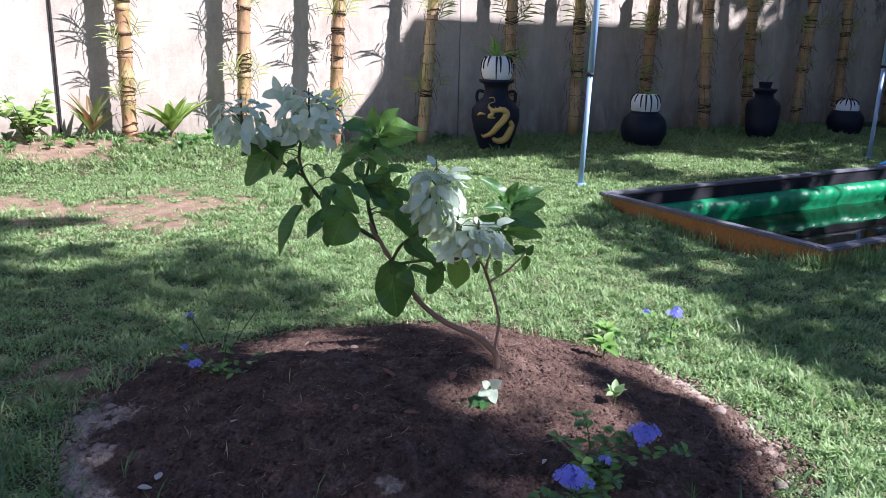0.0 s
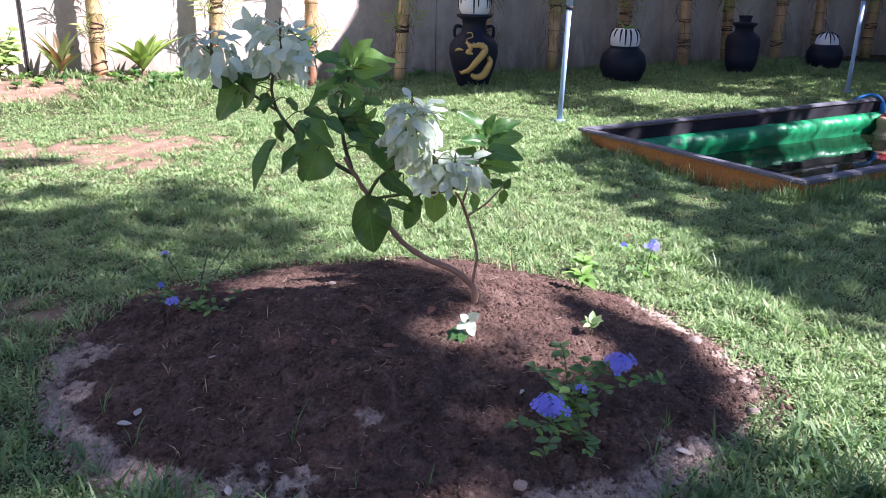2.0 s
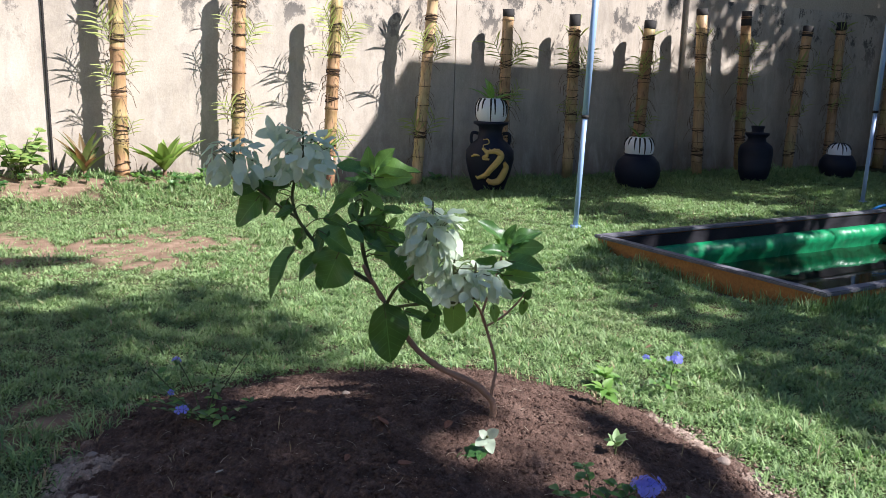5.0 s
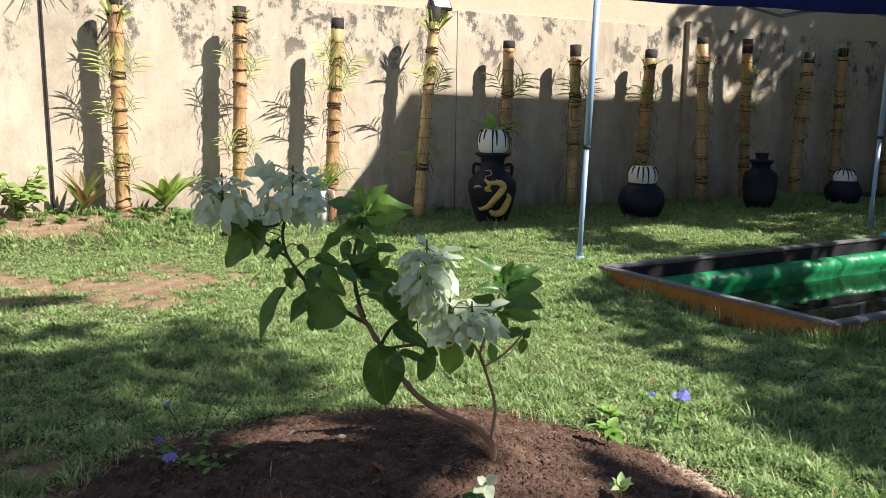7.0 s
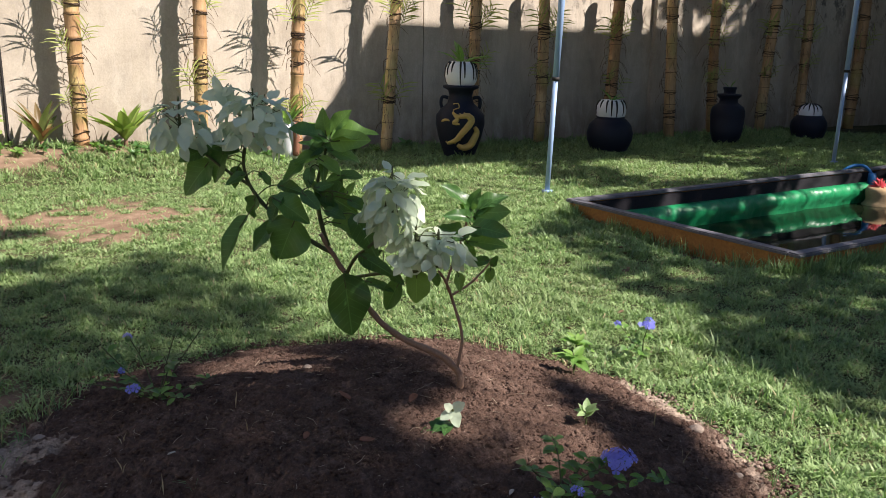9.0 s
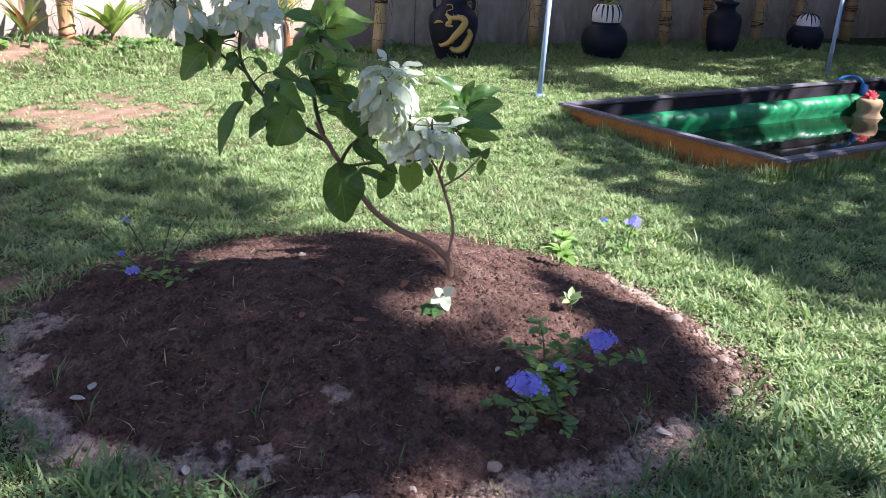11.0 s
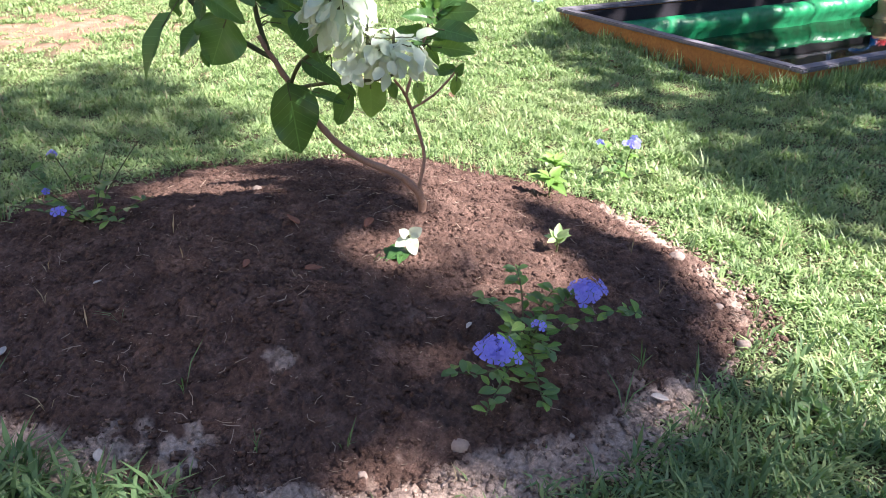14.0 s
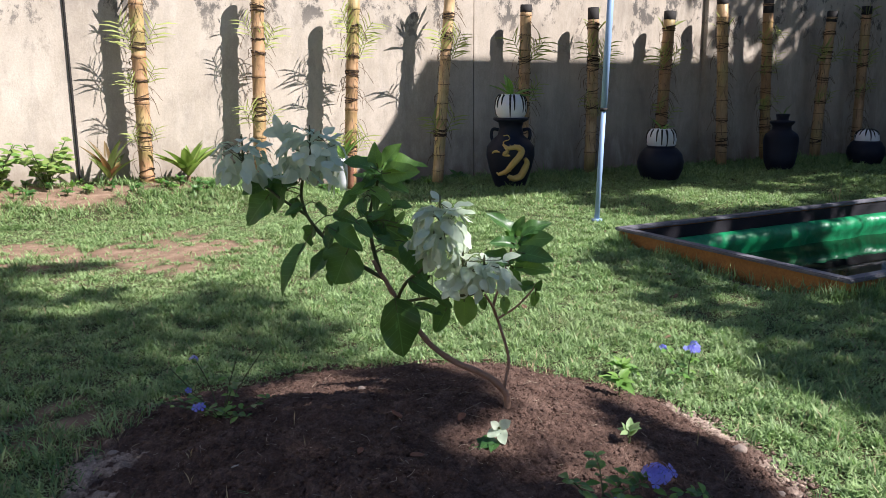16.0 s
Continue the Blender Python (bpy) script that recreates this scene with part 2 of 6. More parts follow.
M_GRASS = leafy("grass", (0.068, 0.142, 0.045), (0.465, 0.615, 0.265), 0.50, 0.36, (0.22, 0.45, 0.09), True, 8.0, (0.25, 0.27, 0.13))
M_WEED = leafy("broad_grass", (0.045, 0.11, 0.042), (0.18, 0.29, 0.12), 0.5, 0.3, (0.2, 0.4, 0.06), True, 8)
M_LITTER = plain("root_litter", (0.20, 0.15, 0.11), (0.42, 0.34, 0.25), 60, 0.9)
M_STRAW = leafy("dry_grass", (0.30, 0.23, 0.12), (0.50, 0.42, 0.26), 0.8, 0.15, (0.5, 0.4, 0.2), True, 30)
M_LEAF = leafy("shrub_leaf", (0.032, 0.094, 0.028), (0.102, 0.222, 0.054), 0.33, 0.30, veins=0.22)
M_LEAF2 = leafy("small_leaf", (0.060, 0.135, 0.044), (0.165, 0.275, 0.09), 0.42, 0.28)
M_YOUNG = leafy("young_leaf", (0.09, 0.22, 0.04), (0.22, 0.36, 0.08), 0.45, 0.35, veins=0.18)
M_BRACT = leafy("white_bract", (0.50, 0.61, 0.44), (0.74, 0.81, 0.63), 0.6, 0.3, (0.8, 0.9, 0.7), False, 22)
M_BLUE = leafy("blue_petal", (0.17, 0.18, 0.68), (0.33, 0.34, 0.90), 0.6, 0.3, (0.3, 0.35, 0.95), False, 40)
M_STEM = plain("brown_bark", (0.10, 0.055, 0.032), (0.24, 0.14, 0.085), 40, 0.8, 0, 0.5)
M_BARK = plain("tan_bark", (0.17, 0.095, 0.060), (0.42, 0.27, 0.185), 40, 0.75, 0, 0.5)
M_TWIG = plain("green_twig", (0.05, 0.07, 0.025), (0.12, 0.13, 0.05), 40, 0.7)
M_ORCHID = leafy("orchid_leaf", (0.09, 0.15, 0.035), (0.42, 0.46, 0.13), 0.5, 0.3, (0.4, 0.5, 0.1), True, 12)
M_TREE = leafy("tree_leaf", (0.03, 0.08, 0.02), (0.08, 0.16, 0.03), 0.5, 0.12, (0.2, 0.4, 0.05), True, 3)
M_STONE = plain("pale_stone", (0.20, 0.155, 0.125), (0.36, 0.29, 0.235), 25, 0.9, 0, 0.6)
M_DRYLEAF = plain("dry_leaf", (0.15, 0.06, 0.035), (0.30, 0.14, 0.08), 30, 0.8)
M_THATCH = plain("dull_dry_leaf", (0.10, 0.065, 0.035), (0.22, 0.15, 0.085), 40, 0.85)
M_PALELEAF = plain("bleached_leaf", (0.36, 0.32, 0.27), (0.56, 0.52, 0.46), 30, 0.85)


# ---- small building helpers ----
def link_part(name, data, mat, parent, label=""):
    ob = new(name, data)
    if mat is not None and not data.materials:
        data.materials.append(mat)
    if parent is not None:
        ob.parent = parent
    if label:
        ob["label"] = label
    return ob


def part(name, bm, mat, parent=None, label="", smooth=True):
    me = bpy.data.meshes.new(name)
    bm.to_mesh(me)
    bm.free()
    if smooth:
        me.polygons.foreach_set("use_smooth", np.ones(len(me.polygons), dtype=bool))
    return link_part(name, me, mat, parent, label)


def thing(name, at, label, category, group="", kind="", turn=0.0):
    ob = new(name)
    ob.empty_display_size = 0.1
    ob.matrix_basis = pose(*at, 0, 0, turn)
    return tagged(ob, label, category, group, kind)


def np_mesh(name, V, F, smooth=False):
    """Mesh from numpy arrays; F holds triangles or quads, alike in size."""
    me = bpy.data.meshes.new(name)
    n, k = F.shape
    me.vertices.add(len(V))
    me.vertices.foreach_set("co", np.ascontiguousarray(V, dtype=np.float32).ravel())
    me.loops.add(n * k)
    me.loops.foreach_set("vertex_index", np.ascontiguousarray(F, dtype=np.int32).ravel())
    me.polygons.add(n)
    me.polygons.foreach_set("loop_start", np.arange(0, n * k, k, dtype=np.int32))
    if smooth:
        me.polygons.foreach_set("use_smooth", np.ones(n, dtype=bool))
    me.update(calc_edges=True)
    return me


def box(bm, lo, hi, bevel=0.0):
    c = [(a + b) / 2 for a, b in zip(lo, hi)]
    s = [b - a for a, b in zip(lo, hi)]
    r = bmesh.ops.create_cube(bm, size=1, matrix=Matrix.Translation(c) @ Matrix.Diagonal((*s, 1)))
    if bevel:
        vs = set(r["verts"])
        bmesh.ops.bevel(bm, geom=[e for e in bm.edges if e.verts[0] in vs and e.verts[1] in vs], offset=bevel, segments=2, affect="EDGES")


def tube(bm, pts, radii, sides=8, cap=True):
    """A tapered round limb along points."""
    pts = [Vector(p) for p in pts]
    rings = []
    side = None
    for i, p in enumerate(pts):
        d = (pts[min(i + 1, len(pts) - 1)] - pts[max(i - 1, 0)]).normalized()
        if side is None:
            side = d.orthogonal().normalized()
        side = (side - d * side.dot(d)).normalized()
        up = d.cross(side)
        r = radii[i] if hasattr(radii, "__len__") else radii
        rings.append([bm.verts.new(p + r * (math.cos(a) * side + math.sin(a) * up)) for a in (2 * math.pi * k / sides for k in range(sides))])
    for a, b in zip(rings, rings[1:]):
        for k in range(sides):
            bm.faces.new((a[k], a[(k + 1) % sides], b[(k + 1) % sides], b[k]))
    if cap:
        bm.faces.new(rings[0][::-1])
        bm.faces.new(rings[-1])


def smooth_path(pts, steps=6):
    """Points of a gliding curve through the given ones."""
    pts = [Vector(p) for p in pts]
    out = []
    for i in range(len(pts) - 1):
        p0, p1, p2, p3 = pts[max(i - 1, 0)], pts[i], pts[i + 1], pts[min(i + 2, len(pts) - 1)]
        for k in range(steps):
            t = k / steps
            out.append(0.5 * (2 * p1 + (p2 - p0) * t + (2 * p0 - 5 * p1 + 4 * p2 - p3) * t * t + (3 * p1 - p0 - 3 * p2 + p3) * t ** 3))
    return out + [pts[-1]]


def spin(bm, profile, sides=32):
    """A turned form from (radius, height) pairs."""
    rings = [[bm.verts.new((r * math.cos(a), r * math.sin(a), z)) for a in (2 * math.pi * k / sides for k in range(sides))] for r, z in profile]
    for a, b in zip(rings, rings[1:]):
        for k in range(sides):
            bm.faces.new((a[k], a[(k + 1) % sides], b[(k + 1) % sides], b[k]))
    bm.faces.new(rings[0][::-1])
    bm.faces.new(rings[-1])


def leaf_mesh(name, mat, width=0.45, fold=0.12, droop=0.15, wave=0.0, steps=8, point=1.0, stalk=0.0, blunt=0.85):
    """A leaf of unit length along +y, its face up: curved down to its tip, folded along its midrib, wavy at its edge."""
    V, F = [], []
    for i in range(steps + 1):
        t = i / steps
        wv = width * (math.sin(math.pi * t ** (0.75 / point)) ** blunt if 0 < t < 1 else 0) * 0.5 + 0.004
        z = -droop * t * t
        for j, s in enumerate((-1, -0.5, 0, 0.5, 1)):
            V.append((s * wv, stalk + t * (1 - stalk), z + abs(s) * fold * wv * 2 + wave * math.sin(t * 19 + s * 2) * abs(s) * wv))
    for i in range(steps):
        for j in range(4):
            a = i * 5 + j
            F.append((a, a + 1, a + 6, a + 5))
    me = np_mesh(name, np.array(V), np.array(F), True)
    me.materials.append(mat)
    return me


def ovate_leaf(name, mat, width, fold, droop, wave, phase=0.0):
    """A leaf of unit length along +y, round at its base and drawn out to a point, quilted between its side veins."""
    V, F, n = [], [], 11
    cross = (-1, -0.66, -0.33, 0, 0.33, 0.66, 1)
    for i in range(n + 1):
        t = i / n
        wv = width * 0.5 * 2.5 * t ** 0.55 * (1 - t) ** 0.80 * (1 - 0.12 * t) + 0.003
        for s in cross:
            side = 0.10 * math.sin(4 * t + phase) * wv
            z = -droop * t * t + abs(s) ** 1.4 * fold * wv * 2 + wave * wv * abs(s) ** 2 * math.sin(t * 11 + s * 1.5 + phase) + 0.018 * abs(math.sin((t * 6.5 - abs(s) * 0.8) * math.pi)) * abs(s) ** 0.5 * (1 - abs(s)) * 2 * width
            V.append((s * wv + side, t, z))
    for i in range(n):
        for j in range(6):
            a = i * 7 + j
            F.append((a, a + 1, a + 8, a + 7))
    me = np_mesh(name, np.array(V), np.array(F), True)
    me.materials.append(mat)
    return me


def blades(name, roots, lengths, widths, lean, heading, mat, seed=1):
    """Many grass blades in one mesh: each a pointed strip bent at its middle."""
    n = len(roots)
    d = np.stack([np.cos(heading), np.sin(heading), np.zeros(n)], 1)
    s = np.stack([-np.sin(heading), np.cos(heading), np.zeros(n)], 1)
    up = np.array([0, 0, 1.0])
    out = np.sin(lean)[:, None]
    l = lengths[:, None]
    mid = roots + l * 0.5 * (d * out * 0.7 + up * np.sqrt(1 - (out * 0.7) ** 2))
    tip = mid + l * 0.5 * (d * np.sin(np.minimum(lean * 1.5, 1.9))[:, None] + up * np.cos(np.minimum(lean * 1.5, 1.9))[:, None])
    h = widths[:, None] / 2
    V = np.stack([roots, mid + s * h, tip, mid - s * h], 1).reshape(-1, 3)
    base = np.arange(n)[:, None] * 4
    F = np.concatenate([base + [0, 1, 3], base + [3, 1, 2]])
    me = np_mesh(name, V, F)
    me.materials.append(mat)
    return me


# ---- the ground, the wall ----
BED = (1.83, 3.40)
POND = pose(4.40, 4.11, 0, 0, 0, 2.6)             # near left corner of the pond; it runs 3.60 along x and 1.66 along y
POND_L, POND_W = 3.60, 1.66
POND_IN = POND.inverted()


def clamp(v, a=0.0, b=1.0):
    return max(a, min(b, v))


def smoothstep(a, b, v):
    t = clamp((v - a) / (b - a))
    return t * t * (3 - 2 * t)


RIM = ((-180, 0.86), (-144, 0.75), (-118, 0.80), (-90, 0.84), (-66, 0.88), (-49, 0.98), (-36, 1.0), (-10, 0.95), (21, 0.91), (42, 0.91), (75, 0.87), (101, 0.905), (120, 0.99), (143, 0.98), (156, 0.96), (180, 0.86))


def bed_radius(a):
    """The bed's outline by the angle from its middle."""
    g = math.degrees(a)
    g = (g + 180) % 360 - 180
    for (a0, r0), (a1, r1) in zip(RIM, RIM[1:]):
        if a0 <= g <= a1:
            return r0 + (r1 - r0) * smoothstep(a0, a1, g) + 0.012 * math.sin(9 * a) + 0.008 * math.sin(17 * a + 1)
    return 0.9


def level(x, y):
    """Height of the lawn."""
    z = 0.016 * noise.noise((x * 0.9, y * 0.9, 0)) + 0.01 * noise.noise((x * 3.1, y * 3.1, 5))
    p = POND_IN @ Vector((x, y, 0))
    if -0.5 < p.x < 0.05 and 0.1 < p.y < 1.4:
        z -= 0.06 * math.exp(-(p.x / 0.16) ** 2) * smoothstep(0.1, 0.4, p.y) * smoothstep(1.4, 1.0, p.y)
    z += 0.17 * smoothstep(7.9, 9.1, y) * smoothstep(3.6, 2.0, x)
    return z


def bare_at(x, y):
    """How bare of grass the ground is, 0 to 1."""
    f = 0.7 * noise.noise((x * 2.6, y * 2.6, 12)) + 1.0 * noise.noise((x * 9, y * 9, 2))
    k = max(1.0 * math.exp(-((x - 1.75) / 0.75) ** 2 - ((y - 6.75) / 0.75) ** 2), 1.5 * math.exp(-((x - 1.0) / 1.05) ** 2 - ((y - 8.85) / 0.40) ** 2),
            1.1 * math.exp(-((x - 0.85) / 0.45) ** 2 - ((y - 7.0) / 0.6) ** 2), 0.75 * math.exp(-((x - 0.98) / 0.25) ** 2 - ((y - 4.15) / 0.30) ** 2))
    p = POND_IN @ Vector((x, y, 0))
    if 0.0 < p.y < 1.0:
        k = max(k, 0.75 * math.exp(-((p.x + 0.08) / 0.12) ** 2) * smoothstep(0.0, 0.2, p.y) * smoothstep(1.0, 0.7, p.y))
    return clamp(k * (1 + f) + 0.25 * f - 0.05)


def ground():
    far = [-70, -40, -20, -10, -5, -2.5]
    xs = np.array(far + list(np.arange(-1.0, 13.01, 0.09)) + [15, 18, 24, 34, 50, 75])
    ys = np.array([-70, -40, -20, -10, -5, -2] + list(np.arange(-0.5, 9.8, 0.09)) + [11, 14, 20, 35, 70])
    V, bare = [], []
    for y in ys:
        for x in xs:
            z = level(x, y)
            bare.append(bare_at(x, y))
            p = POND_IN @ Vector((x, y, 0))
            if 0.04 < p.x < POND_L - 0.04 and 0.04 < p.y < POND_W - 0.04:
                z = -0.5
            if math.hypot(x - BED[0], y - BED[1]) < 0.8:
                z -= 0.05
            V.append((x, y, z))
    nx, ny = len(xs), len(ys)
    i = np.arange((ny - 1) * nx).reshape(ny - 1, nx)[:, :-1].ravel()
    me = np_mesh("ground", np.array(V), np.stack([i, i + 1, i + 1 + nx, i + nx], 1), True)
    me.attributes.new("bare", "FLOAT", "POINT").data.foreach_set("value", np.array(bare, dtype=np.float32))
    return tagged(link_part("ground", me, M_GROUND, None), "uneven garden soil under thin mown lawn grass", "ground", kind="structure")


ground()


def bed_height(x, y):
    dx, dy = x - BED[0], y - BED[1]
    r, a = math.hypot(dx, dy), math.atan2(dy, dx)
    q = r / bed_radius(a)
    h = 0.10 * (1 - smoothstep(0.25, 1.0, q)) + 0.02 * (1 - smoothstep(0.8, 1.0, q))
    h += 0.018 * noise.noise((x * 4, y * 4, 2)) * (1 - smoothstep(0.85, 1.05, q))
    return h - 0.05 * smoothstep(0.97, 1.1, q), q, a


def dryness(x, y, q, a):
    """How dry and grey the soil is: along the front and side rims, and in a few spots."""
    side, back = math.cos(a), math.sin(a)
    front = smoothstep(-0.35, -0.95, (y - BED[1]) + 0.125 * (x - BED[0]))
    d = smoothstep(0.84 - 0.07 * front, 0.96 - 0.05 * front, q) * max(front, 0.50 * smoothstep(0.50, 0.90, side) * (1 - smoothstep(0.0, 0.4, back)), 0.72 * smoothstep(-0.6, -0.9, side))
    d *= 1.05 + 0.5 * noise.noise((x * 7, y * 7, 20)) + 0.3 * noise.noise((x * 23, y * 23, 21))
    d = max(d, smoothstep(-0.25, -0.85, y - BED[1]) * (0.24 + 0.45 * noise.noise((x * 8, y * 8, 33)) + 0.40 * noise.noise((x * 30, y * 30, 34))))
    for px, py, r in ((1.586, 3.02, 0.03), (1.29, 3.00, 0.05), (1.38, 2.93, 0.05), (1.10, 3.78, 0.07), (1.02, 3.60, 0.07)):
        d = max(d, (0.70 + 0.9 * noise.noise((x * 30, y * 30, 8))) * (1 - smoothstep(0.3 * r, 1.9 * r, math.hypot(x - px, y - py))))
    return d


def soil_bed():
    step = 0.0052
    n = int(2.3 / step)
    V, dry = [], []
    for j in range(n):
        for i in range(n):
            x, y = BED[0] - 1.15 + i * step, BED[1] - 1.15 + j * step
            h, q, a = bed_height(x, y)
            k = 1 - smoothstep(0.95, 1.08, q)
            if k > 0:
                c1 = noise.noise((x * 17, y * 17, 1))
                c2 = noise.noise((x * 48, y * 48, 3))
                d1 = noise.voronoi((x * 55 + 0.9 * c1, y * 55 + 0.9 * c2, 1.3), distance_metric="DISTANCE")[0][0]
                d2 = noise.voronoi((x * 125 + 0.8 * c2, y * 125 + 0.8 * c1, 5.7), distance_metric="DISTANCE")[0][0]
                h += k * (0.014 * abs(c1) + 0.012 * max(0, 0.62 - d1) * clamp(0.4 + 1.8 * c1) + 0.009 * max(0, 0.65 - d2) + 0.007 * c2 + 0.008 * noise.noise((x * 120, y * 120, 7)))
            V.append((x, y, h))
            d = dryness(x, y, q, a)
            dry.append(d)
    V = np.array(V)
    i = np.arange((n - 1) * n).reshape(n - 1, n)[:, :-1].ravel()
    F = np.stack([i, i + 1, i + 1 + n, i + n], 1)
    keep = V[F].mean(1)
    keep = np.hypot(keep[:, 0] - BED[0], keep[:, 1] - BED[1]) < 1.12
    me = np_mesh("soil_bed", V, F[keep], True)
    me.attributes.new("dry", "FLOAT", "POINT").data.foreach_set("value", np.array(dry, dtype=np.float32))
    return tagged(link_part("soil_bed", me, M_BED, None), "round raised bed of dark moist crumbly soil, grey and dry at its rim", "soil bed", kind="structure")


soil_bed()


def clods(name, count, size, seed, region, mat, label):
    """Crumbs of soil lying on the bed, in one mesh."""
    rng = np.random.default_rng(seed)
    bm = bmesh.new()
    bmesh.ops.create_icosphere(bm, subdivisions=1, radius=1)
    base = np.array([v.co for v in bm.verts])
    tri = np.array([[v.index for v in f.verts] for f in bm.faces])
    bm.free()
    V, F, D = [], [], []
    k = 0
    while k < count:
        a, q = rng.uniform(0, 2 * math.pi), math.sqrt(rng.uniform(0, 1)) * 1.04
        if not region(a, q, rng):
            continue
        r = bed_radius(a) * q
        x, y = BED[0] + r * math.cos(a), BED[1] + r * math.sin(a)
        h = bed_height(x, y)[0]
        s = size * rng.uniform(0.25, 1.0) ** 3 + 0.0023
        v = base * (1 + 0.34 * rng.standard_normal((len(base), 1))) * s * rng.uniform(0.6, 1.3, 3) * (1, 1, 0.7)
        V.append(v + (x, y, max(h, 0) + 0.005))
        F.append(tri + k * len(base))
        D.append(np.full(len(base), dryness(x, y, q, a) * rng.uniform(0.6, 1.15)))
        k += 1
    me = np_mesh(name, np.concatenate(V), np.concatenate(F))
    me.attributes.new("dry", "FLOAT", "POINT").data.foreach_set("value", np.concatenate(D).astype(np.float32))
    return tagged(link_part(name, me, mat, None), label, "soil crumbs", kind="stuff")


clods("soil_crumbs", 15000, 0.0058, 3, lambda a, q, r: True, M_BED, "loose crumbs of dark garden soil over the bed")
clods("dry_clods", 3600, 0.0056, 4, lambda a, q, r: q > 0.76 + 0.12 * r.uniform() and (math.sin(a) < -0.45 or (math.cos(a) > 0.75 and math.sin(a) < 0.2 and r.uniform() < 0.10)), M_BED, "dry grey clods of soil round the rim of the bed")


def wall():
    bm = bmesh.new()
    box(bm, (-9, 9.35, -0.4), (5.215, 9.53, 2.07))
    box(bm, (5.227, 9.355, -0.4), (8.35, 9.53, 2.08))
    box(bm, (8.72, 9.355, -0.4), (26, 9.53, 2.10))
    lower = tagged(part("wall_lower", bm, M_WALL, None, smooth=False), "old grey concrete boundary wall with dark stains below its top", "wall", kind="structure")
    bm = bmesh.new()
    box(bm, (8.35, 9.30, -0.4), (8.72, 9.53, 2.16), 0.008)
    tagged(part("wall_pilaster", bm, M_WALL, None, smooth=False), "stained concrete pilaster in the boundary wall", "pilaster", kind="structure")
    bm = bmesh.new()
    box(bm, (5.215, 9.375, -0.4), (5.227, 9.53, 2.07))
    tagged(part("wall_joint", bm, M_BLACK, None, smooth=False), "dark open joint between two wall panels", "joint", kind="structure")
    bm = bmesh.new()
    box(bm, (-9, 9.375, 2.07), (26, 9.53, 3.6))
    tagged(part("wall_upper", bm, M_PLASTER, None, smooth=False), "smooth cream plastered upper part of the wall", "wall", kind="structure")
    # Unseen walls on the other three sides, added to lower the sky light.
    for side, lo, hi in (("east", (14.4, -6.2, -0.4), (14.6, 9.34, 3.0)), ("west", (-4.4, -6.2, -0.4), (-4.2, 9.34, 3.0)), ("south", (-4.19, -6.2, -0.4), (14.39, -6.0, 3.0))):
        bm = bmesh.new()
        box(bm, lo, hi)
        tagged(part("wall_" + side, bm, M_WALL, None, smooth=False), "plain unseen concrete wall added round the garden to cut sky light", "wall", kind="structure")


wall()


# ---- the lawn ----
class Field:
    """Values of a function of (x, y) on a fine grid over the lawn, read between its points."""
    X0, Y0, STEP, NX, NY = -1.6, -0.2, 0.03, 500, 335

    def __init__(self, fn):
        self.v = np.array([[fn(self.X0 + i * self.STEP, self.Y0 + j * self.STEP) for i in range(self.NX)] for j in range(self.NY)], dtype=np.float32)

    def __call__(self, x, y):
        u, w = np.clip((x - self.X0) / self.STEP, 0, self.NX - 1.01), np.clip((y - self.Y0) / self.STEP, 0, self.NY - 1.01)
        i, j = u.astype(int), w.astype(int)
        a, b = u - i, w - j
        return (self.v[j, i] * (1 - a) + self.v[j, i + 1] * a) * (1 - b) + (self.v[j + 1, i] * (1 - a) + self.v[j + 1, i + 1] * a) * b


F_LEVEL, F_BARE = Field(level), Field(bare_at)
F_THIN = Field(lambda x, y: noise.noise((x * 1.7, y * 1.7, 9)) * 0.4 + noise.noise((x * 6, y * 6, 4)) * 0.35)
F_LUSH = Field(lambda x, y: (0.78 + 0.6 * noise.noise((x * 1.1, y * 1.1, 30))) * clamp(0.95 + 1.7 * noise.noise((x * 11, y * 11, 17)), 0.3, 2.0))
F_COMB = Field(lambda x, y: 9 * noise.noise((x * 6, y * 6, 40)))
RIM_TABLE = np.array([bed_radius(radians(k)) for k in range(-180, 181)])


def past_rim(x, y):
    """Distance from the bed's middle over its radius there."""
    return np.hypot(x - BED[0], y - BED[1]) / np.interp(np.degrees(np.arctan2(y - BED[1], x - BED[0])), np.arange(-180, 181), RIM_TABLE)


